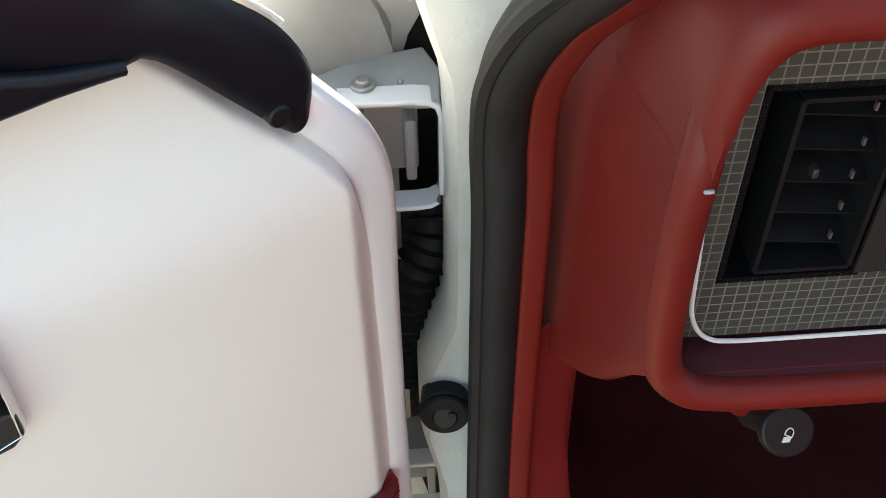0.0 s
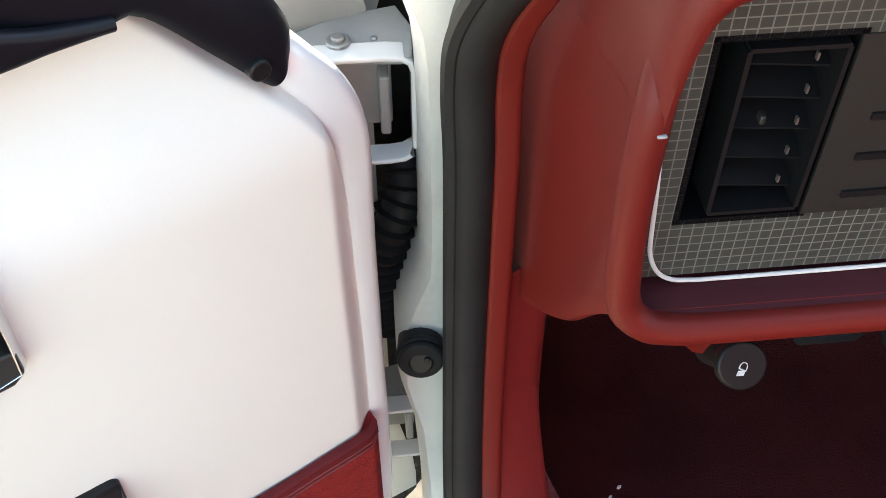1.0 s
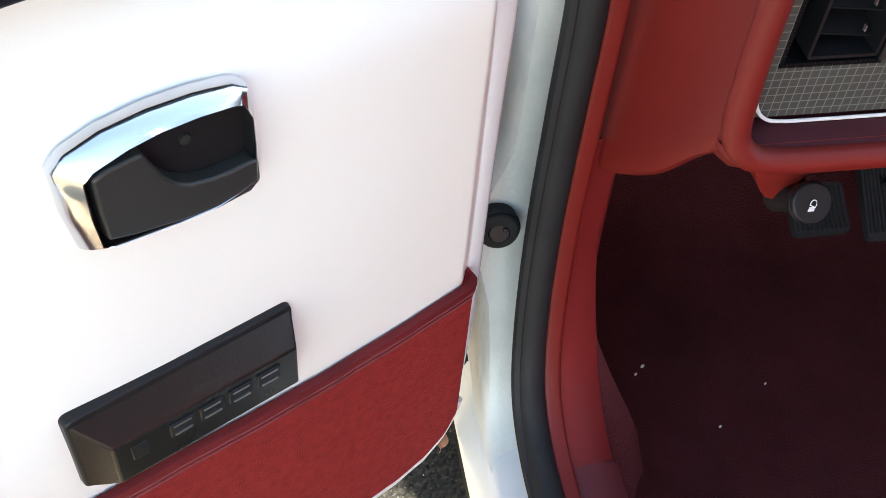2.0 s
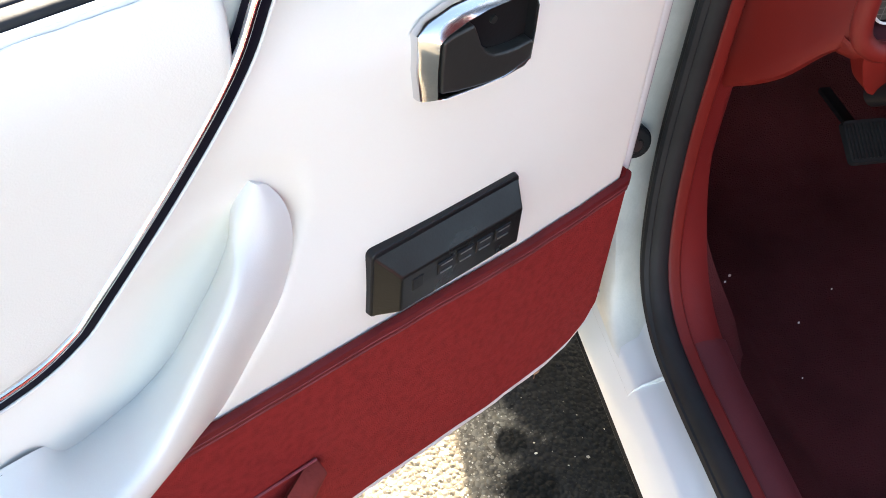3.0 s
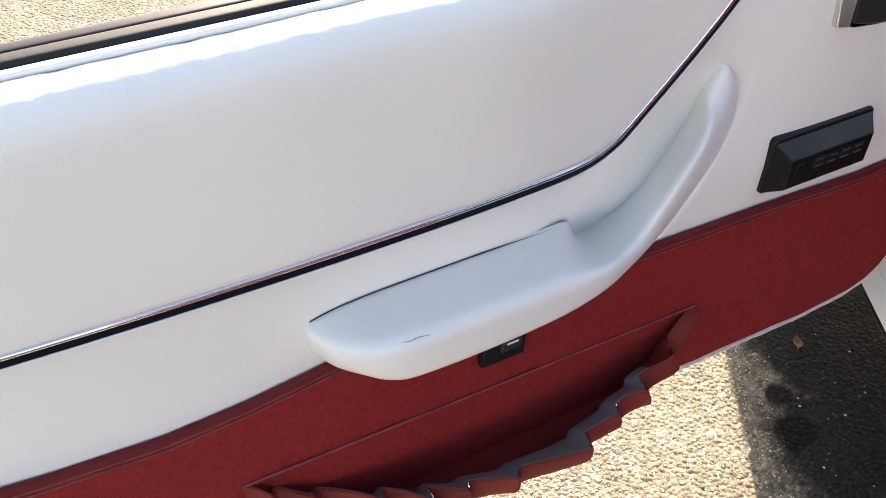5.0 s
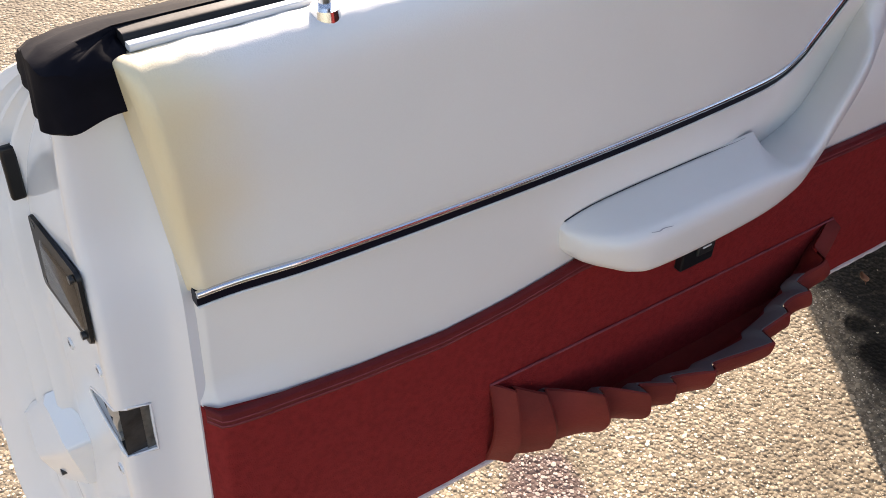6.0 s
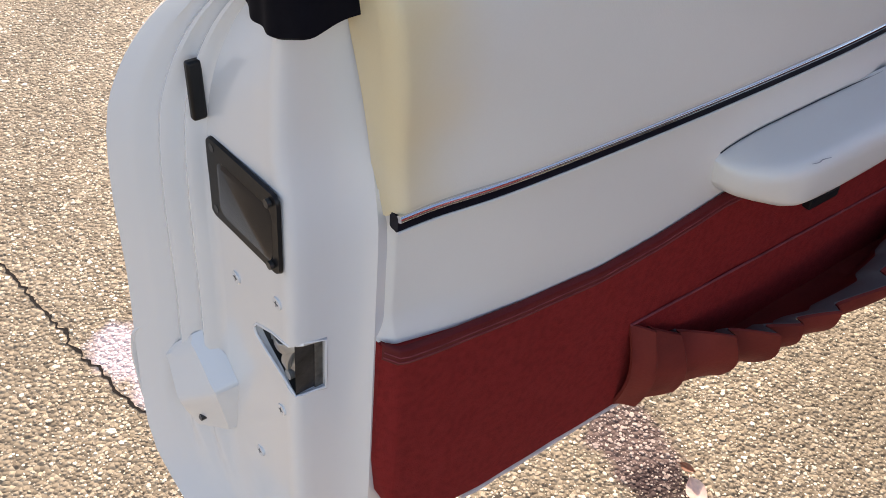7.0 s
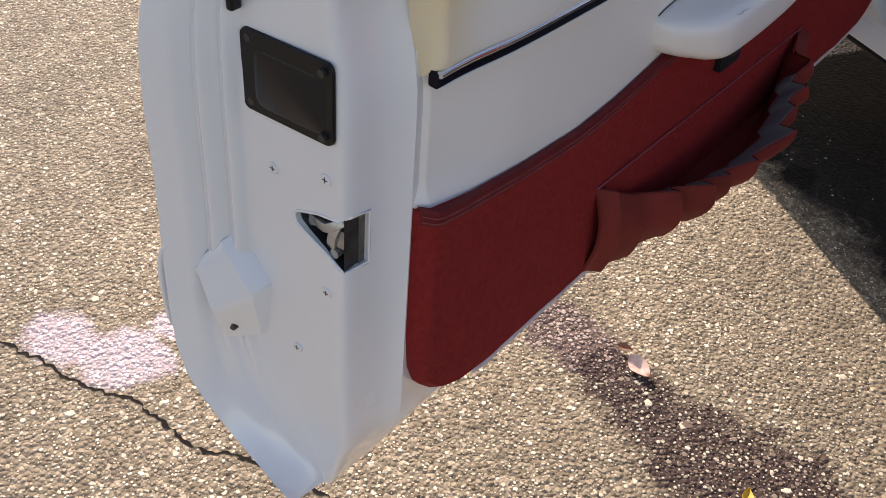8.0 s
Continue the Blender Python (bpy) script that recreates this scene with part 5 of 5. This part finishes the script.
for x in (-0.034, 0.034):
    for y in (-0.025, 0.025):
        bm = bmesh.new()
        cyl(bm, END @ Vector((x, y, 0.0005)), END @ Vector((x, y, 0.0034)), 0.0030)
        part("screw", bm, M_DARK, lamp)
for y, z in ((0.095, 0.575), (0.047, 0.586), (0.047, 0.479), (0.077, 0.403)):
    x = latch_x(y, z)
    bm = bmesh.new()
    cyl(bm, (x + 0.004, y, z), (x - 0.0012, y, z), 0.0060, 0.0048)
    dpart("latch_screw", bm, M_PAINT)
    bm = bmesh.new()
    box(bm, (x - 0.0011, y, z), (0.0006, 0.0050, 0.0008))
    box(bm, (x - 0.0011, y, z), (0.0006, 0.0008, 0.0050))
    dpart("screw_slot", bm, M_GREASE_AND_SHADE, smooth=False)


def boss(name, label, top, edge, low, proud):
    """A pressed step in the door's end: a slope that falls from top to a proud edge, and a face that runs back into the sheet at low."""
    def at(y, z, out):
        return Vector((-1.156 - 0.65 * (y - 0.112) - out, y, z))
    bm = bmesh.new()
    rows = []
    for u in (0, 0.04, 0.1, 0.2, 0.35, 0.5, 0.65, 0.8, 0.9, 0.96, 1):
        (ya, za), (yb, zb), (yc, zc) = [(a[0] + (b[0] - a[0]) * u, a[1] + (b[1] - a[1]) * u) for a, b in (top, edge, low)]
        side = smooth01(min(u, 1 - u) / 0.10)
        row = []
        for v, p in ((-0.15, -0.5), (0, 0), (0.2, 0.16), (0.5, 0.5), (0.8, 0.86), (0.93, 0.97), (1, 1)):
            row.append(at(ya + (yb - ya) * v, za + (zb - za) * v, (0.012 + proud * p) * side - 0.003))
        for v, p in ((0.06, 0.98), (0.2, 0.84), (0.5, 0.5), (0.8, 0.18), (1, 0)):
            row.append(at(yb + (yc - yb) * v, zb + (zc - zb) * v, (0.012 + proud * p) * side - 0.003))
        rows.append(row)
    grid(bm, rows)
    return dpart(name, bm, M_PAINT, label=label)


boss("stiffening_boss", "embossed white steel boss in the door end", ((0.1535, 0.466), (0.1285, 0.494)), ((0.1360, 0.431), (0.1010, 0.460)), ((0.1370, 0.396), (0.106, 0.404)), 0.013)
bm = bmesh.new()
cyl(bm, (-1.165, 0.126, 0.4135), (-1.1795, 0.126, 0.4135), 0.0042, 0.0040, 12)
dpart("drain_hole", bm, M_GREASE_AND_SHADE)
bm = bmesh.new()
tube(bm, spline([(-1.1985, 0.166, 0.492), (-1.2035, 0.1715, 0.484), (-1.2055, 0.1740, 0.462), (-1.2045, 0.1745, 0.436), (-1.2030, 0.1725, 0.410), (-1.1990, 0.1690, 0.398)], 30), rrect(0.006, 0.003, 0.001), up=(0, 1, 0))
dpart("bent_flange", bm, M_PAINT, label="bent edge of the outer door skin")

# ---- ground ----
# chip-seal asphalt: one sheet, with loose-set stones on it where the camera comes near
HEAD = [(-0.600, 0.125, 0.045, 0.045), (-0.612, 0.070, 0.045, 0.045)]
TRAIL = [(-0.630, 0.020, 0.040, 0.040), (-0.645, -0.035, 0.046, 0.046), (-0.660, -0.104, 0.056, 0.056), (-0.675, -0.170, 0.076, 0.076), (-0.686, -0.245, 0.095, 0.095)]
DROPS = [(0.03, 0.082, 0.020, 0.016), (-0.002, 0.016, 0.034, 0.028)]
# sunlight thrown back by the door, painted as a pale patch on the asphalt
REFLECTED_SUN = [(-1.074, 0.610, 0.038, 0.050), (-1.061, 0.532, 0.035, 0.050), (-1.021, 0.512, 0.030, 0.050), (-0.960, 0.516, 0.020, 0.030)]
# the car's shade, painted near-black into the ground beside and under the sill
CAR_SHADE = [(0.145, 0.12, 0.085, 0.15), (0.04, -0.08, 0.09, 0.14), (-0.06, -0.28, 0.10, 0.14), (0.21, 0.26, 0.11, 0.11), (0.17, -0.05, 0.14, 0.20), (0.34, 0.20, 0.20, 0.22), (-0.16, -0.55, 0.15, 0.22), (0.1, -0.3, 0.2, 0.3), (0.60, 0.05, 0.42, 0.45)]
CRACK = [(-1.20, 1.30), (-1.15, 0.90), (-1.127, 0.665), (-1.130, 0.632), (-1.118, 0.608), (-1.111, 0.542), (-1.101, 0.502), (-1.079, 0.446), (-1.087, 0.418), (-1.077, 0.399), (-1.085, 0.358), (-1.077, 0.322), (-1.060, 0.299), (-1.056, 0.279), (-1.047, 0.258), (-1.02, 0.10), (-1.03, -0.1)]


def blot(nt, co, spots, rough):
    """How far a place lies inside any of some ragged spots."""
    n, l = nt.nodes, nt.links
    nz = n.new("ShaderNodeTexNoise")
    nz.inputs["Scale"].default_value, nz.inputs["Detail"].default_value = 28, 6
    l.new(co, nz.inputs["Vector"])
    best = None
    for x, y, rx, ry in spots:
        mp = n.new("ShaderNodeMapping")
        mp.vector_type = "TEXTURE"
        mp.inputs["Location"].default_value, mp.inputs["Scale"].default_value = (x, y, 0), (rx, ry, 10)
        l.new(co, mp.inputs["Vector"])
        ln = n.new("ShaderNodeVectorMath")
        ln.operation = "LENGTH"
        l.new(mp.outputs[0], ln.inputs[0])
        if best is None:
            best = ln.outputs["Value"]
        else:
            mn = n.new("ShaderNodeMath")
            mn.operation = "SMOOTH_MIN"
            mn.inputs[2].default_value = 0.3
            l.new(best, mn.inputs[0])
            l.new(ln.outputs["Value"], mn.inputs[1])
            best = mn.outputs[0]
    ad = n.new("ShaderNodeMath")
    ad.operation = "MULTIPLY_ADD"
    ad.inputs[1].default_value = rough
    l.new(nz.outputs[0], ad.inputs[0])
    l.new(best, ad.inputs[2])
    mr = n.new("ShaderNodeMapRange")
    mr.interpolation_type = "SMOOTHSTEP"
    mr.inputs[1].default_value, mr.inputs[2].default_value = 0.85 + rough / 2, 1.45 + rough / 2
    mr.inputs[3].default_value, mr.inputs[4].default_value = 1.0, 0.0
    l.new(ad.outputs[0], mr.inputs[0])
    return mr.outputs[0]


def asphalt(name, lo, hi, stones):
    m = mat(name, hi, 0.8, vary=0.2, vscale=3, grain=350, bump=0.5, depth=0.002, spec=0.12)
    nt = m.node_tree
    n, l = nt.nodes, nt.links
    b = n["Principled BSDF"]
    co = n.new("ShaderNodeTexCoord").outputs["Object"]
    ramp = n.new("ShaderNodeValToRGB")
    e = ramp.color_ramp.elements
    e[0].position, e[0].color = 0.05, (*lo, 1)
    e[1].position, e[1].color = 0.97, (*hi, 1)
    mid = ramp.color_ramp.elements.new(0.6)
    mid.color = (*(a + (b_ - a) * 0.30 for a, b_ in zip(lo, hi)), 1)
    if stones:
        geo = n.new("ShaderNodeNewGeometry")
        l.new(geo.outputs["Random Per Island"], ramp.inputs[0])
    else:
        vor = n.new("ShaderNodeTexVoronoi")
        vor.inputs["Scale"].default_value = 140
        l.new(co, vor.inputs["Vector"])
        l.new(vor.outputs["Color"], ramp.inputs[0])
        bp = n.new("ShaderNodeBump")
        bp.inputs["Strength"].default_value, bp.inputs["Distance"].default_value = 0.8, 0.004
        bp.invert = True
        l.new(vor.outputs["Distance"], bp.inputs["Height"])
        l.new(bp.outputs[0], b.inputs["Normal"])
    col = ramp.outputs[0]
    # each stain or painted patch of shade and sun: its spots, raggedness, and how it tints the binder and the stones
    stains = ((CAR_SHADE, 0.9, ((0.009, 0.009, 0.010), 0.95), ((0.010, 0.010, 0.011), 0.96)), (HEAD, 1.5, ((0.100, 0.066, 0.063), 0.88), ((0.42, 0.33, 0.31), 0.70)), (TRAIL, 1.7, ((0.040, 0.024, 0.024), 0.92), ((0.125, 0.085, 0.072), 0.72)), (DROPS, 0.8, ((0.004, 0.004, 0.004), 0.92), ((0.004, 0.004, 0.004), 0.92)), (REFLECTED_SUN, 1.3, ((0.46, 0.385, 0.41), 0.88), ((0.78, 0.71, 0.76), 0.92)))
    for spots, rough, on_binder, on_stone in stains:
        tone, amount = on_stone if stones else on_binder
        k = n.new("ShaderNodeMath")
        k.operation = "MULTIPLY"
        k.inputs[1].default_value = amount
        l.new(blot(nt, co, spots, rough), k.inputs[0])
        if stones and spots in (CAR_SHADE, TRAIL):
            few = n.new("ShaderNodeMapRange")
            few.inputs[1].default_value, few.inputs[2].default_value = (0.985, 0.995) if spots is CAR_SHADE else (0.45, 0.85)
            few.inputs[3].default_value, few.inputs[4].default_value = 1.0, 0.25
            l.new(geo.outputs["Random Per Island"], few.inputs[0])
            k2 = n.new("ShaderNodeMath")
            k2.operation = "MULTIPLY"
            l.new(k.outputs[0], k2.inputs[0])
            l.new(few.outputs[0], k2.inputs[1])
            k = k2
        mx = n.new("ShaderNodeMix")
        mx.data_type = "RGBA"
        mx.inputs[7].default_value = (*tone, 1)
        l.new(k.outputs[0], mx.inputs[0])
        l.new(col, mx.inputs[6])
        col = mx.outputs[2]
    big = n.new("ShaderNodeTexNoise")
    big.inputs["Scale"].default_value, big.inputs["Detail"].default_value = 5, 4
    l.new(co, big.inputs["Vector"])
    sh = n.new("ShaderNodeMapRange")
    sh.inputs[1].default_value, sh.inputs[2].default_value, sh.inputs[3].default_value, sh.inputs[4].default_value = 0.3, 0.7, 0.8, 1.1
    l.new(big.outputs[0], sh.inputs[0])
    sc = n.new("ShaderNodeVectorMath")
    sc.operation = "SCALE"
    l.new(col, sc.inputs[0])
    l.new(sh.outputs[0], sc.inputs["Scale"])
    l.new(sc.outputs[0], b.inputs["Base Color"])
    return m


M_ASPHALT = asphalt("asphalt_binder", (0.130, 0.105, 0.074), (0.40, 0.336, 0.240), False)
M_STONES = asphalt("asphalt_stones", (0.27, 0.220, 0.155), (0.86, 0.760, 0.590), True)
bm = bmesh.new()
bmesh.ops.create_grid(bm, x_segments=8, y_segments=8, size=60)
ground = tagged(part("ground", bm, M_ASPHALT, None, smooth=False), "sunlit tan chip-seal asphalt with a crack, oil stains and painted car shade", "asphalt", kind="structure")

rng = np.random.default_rng(4)


WOB_Y = np.linspace(-0.3, 1.5, 900)
WOB = np.array([0.004 * noise.noise(Vector((2, y * 11, 0))) + 0.006 * noise.noise(Vector((5, y * 37, 0))) + 0.006 * noise.noise(Vector((7, y * 110, 0))) for y in WOB_Y])


def crack_gap(p):
    best = np.full(len(p), 9.0)
    wob = np.interp(p[:, 1], WOB_Y, WOB)
    q = p + np.c_[wob, 0 * wob]
    for a, b in zip(CRACK, CRACK[1:]):
        a, b = np.array(a), np.array(b)
        t = np.clip(((q - a) @ (b - a)) / ((b - a) @ (b - a)), 0, 1)
        best = np.minimum(best, np.hypot(*(q - a - t[:, None] * (b - a)).T))
    return best


step = 0.0053
gx, gy = np.meshgrid(np.arange(-1.85, 0.35, step), np.arange(-0.50, 1.75, step))
spots = np.c_[gx.ravel(), gy.ravel()] + rng.uniform(-0.45, 0.45, (gx.size, 2)) * step
seen = (spots[:, 0] > -1.5 + 0.25 * spots[:, 1]) | (spots[:, 1] < 0.6)
rim = np.minimum.reduce([spots[:, 0] + 1.85, 0.35 - spots[:, 0], spots[:, 1] + 0.50, 1.75 - spots[:, 1], np.maximum(spots[:, 0] + 1.5 - 0.25 * spots[:, 1], 0.6 - spots[:, 1])])
spots = spots[seen & (crack_gap(spots) > 0.0048) & (rng.random(len(spots)) > 0.10) & (rng.random(len(spots)) < rim / 0.22)]
count = len(spots)
size = step * rng.lognormal(-0.80, 0.40, count).clip(0.2, 1.1)
size *= np.where(rng.random(count) > 0.985, rng.uniform(1.5, 2.3, count), 1.0)
off_side = (spots[:, 0] - 0.03) * 0.878 - (spots[:, 1] - 0.02) * 0.48
worn = np.clip((off_side + 0.30) / 0.06, 0, 1)
size *= 1 - 0.25 * worn
high = np.minimum(size, 0.004) * rng.uniform(0.12, 0.34, count) * (1 - 0.6 * worn)
turn = rng.uniform(0, 6.28, count)
flat = rng.uniform(0.65, 1.0, count)
ang = np.arange(5) * 2 * np.pi / 5
verts = np.zeros((count, 10, 3))
for k in range(5):
    wob = rng.uniform(0.75, 1.2, (2, count))
    cx, cy = np.cos(ang[k]), np.sin(ang[k]) * flat
    ux, uy = cx * np.cos(turn) - cy * np.sin(turn), cx * np.sin(turn) + cy * np.cos(turn)
    verts[:, k, :2] = spots + np.c_[ux, uy] * (size * wob[0])[:, None]
    verts[:, k, 2] = -0.001
    verts[:, 5 + k, :2] = spots + np.c_[ux, uy] * (size * wob[1] * 0.62)[:, None]
    verts[:, 5 + k, 2] = high * rng.uniform(0.7, 1.1, count)
face = np.array([(k, (k + 1) % 5, 5 + (k + 1) % 5, 5 + k) for k in range(5)])
base = np.arange(count)[:, None, None] * 10
quads = (face[None] + base).reshape(-1, 4)
tops = (np.arange(5, 10)[None] + np.arange(count)[:, None] * 10)
line = spline([(x, y, 0) for x, y in CRACK], 400)
bm = bmesh.new()
rows = []
for i, p in enumerate(line):
    wob = float(np.interp(p.y, WOB_Y, WOB))
    w = max(0.0004, 0.0021 + 0.0034 * noise.noise(Vector((4, p.y * 70, 0))))
    rows.append([Vector((p.x - wob - w, p.y, 0.0006)), Vector((p.x - wob, p.y, 0.0002)), Vector((p.x - wob + w, p.y, 0.0006))])
grid(bm, rows)
part("crack", bm, M_CRACK, ground, "dark jagged crack in the asphalt")
me = bpy.data.meshes.new("stones")
me.from_pydata(verts.reshape(-1, 3).tolist(), [], quads.tolist() + tops.tolist())
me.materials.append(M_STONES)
stones = new("asphalt_stones", me)
tagged(stones, "small tan stones set in the asphalt", "stones", kind="stuff")


def leaf(x, y, length, turn, label, skin, tilt=12):
    """A dry curled leaf with a midrib and a stalk."""
    pts = []
    for i in range(13):
        u = i / 12
        w = 0.32 * math.sin(math.pi * min(1, u * 1.05)) ** 0.8 * (1 - 0.35 * u) + 0.004
        pts.append([Vector((length * (u - 0.5), length * w * v * (1 + 0.08 * math.sin(7 * u + v)), length * (0.10 * abs(v) ** 1.5 + 0.16 * (u - 0.5) ** 2 + 0.015 * math.sin(9 * u + 3 * v)))) for v in (-1, -0.6, -0.25, 0, 0.25, 0.6, 1)])
    ob = tagged(part("dry_leaf", shell(pts, (0, 0, 0.0006)), skin, None), label, "leaf", "dry leaves on the asphalt")
    ob.matrix_world = pose(x, y, 0.0045, tilt, 4, turn)
    bm = bmesh.new()
    tube(bm, [(-length * 0.5, 0, length * 0.045), (-length * 0.66, length * 0.03, length * 0.03)], circle(length * 0.015, 6))
    part("stalk", bm, skin, ob)
    return ob


leaf(-0.596, -0.010, 0.046, -112, "pale pink dry leaf with a brown tip on asphalt", M_PALELEAF, 16)
leaf(-0.576, 0.026, 0.022, -70, "small dark brown scrap of leaf on sunlit asphalt", M_LEAF)
leaf(0.13, 0.145, 0.030, 50, "brown leaf on shaded asphalt beside the sill", M_LEAF)
leaf(-0.697, -0.219, 0.028, 20, "yellow leaf scrap on oily asphalt", M_YELLOWLEAF)
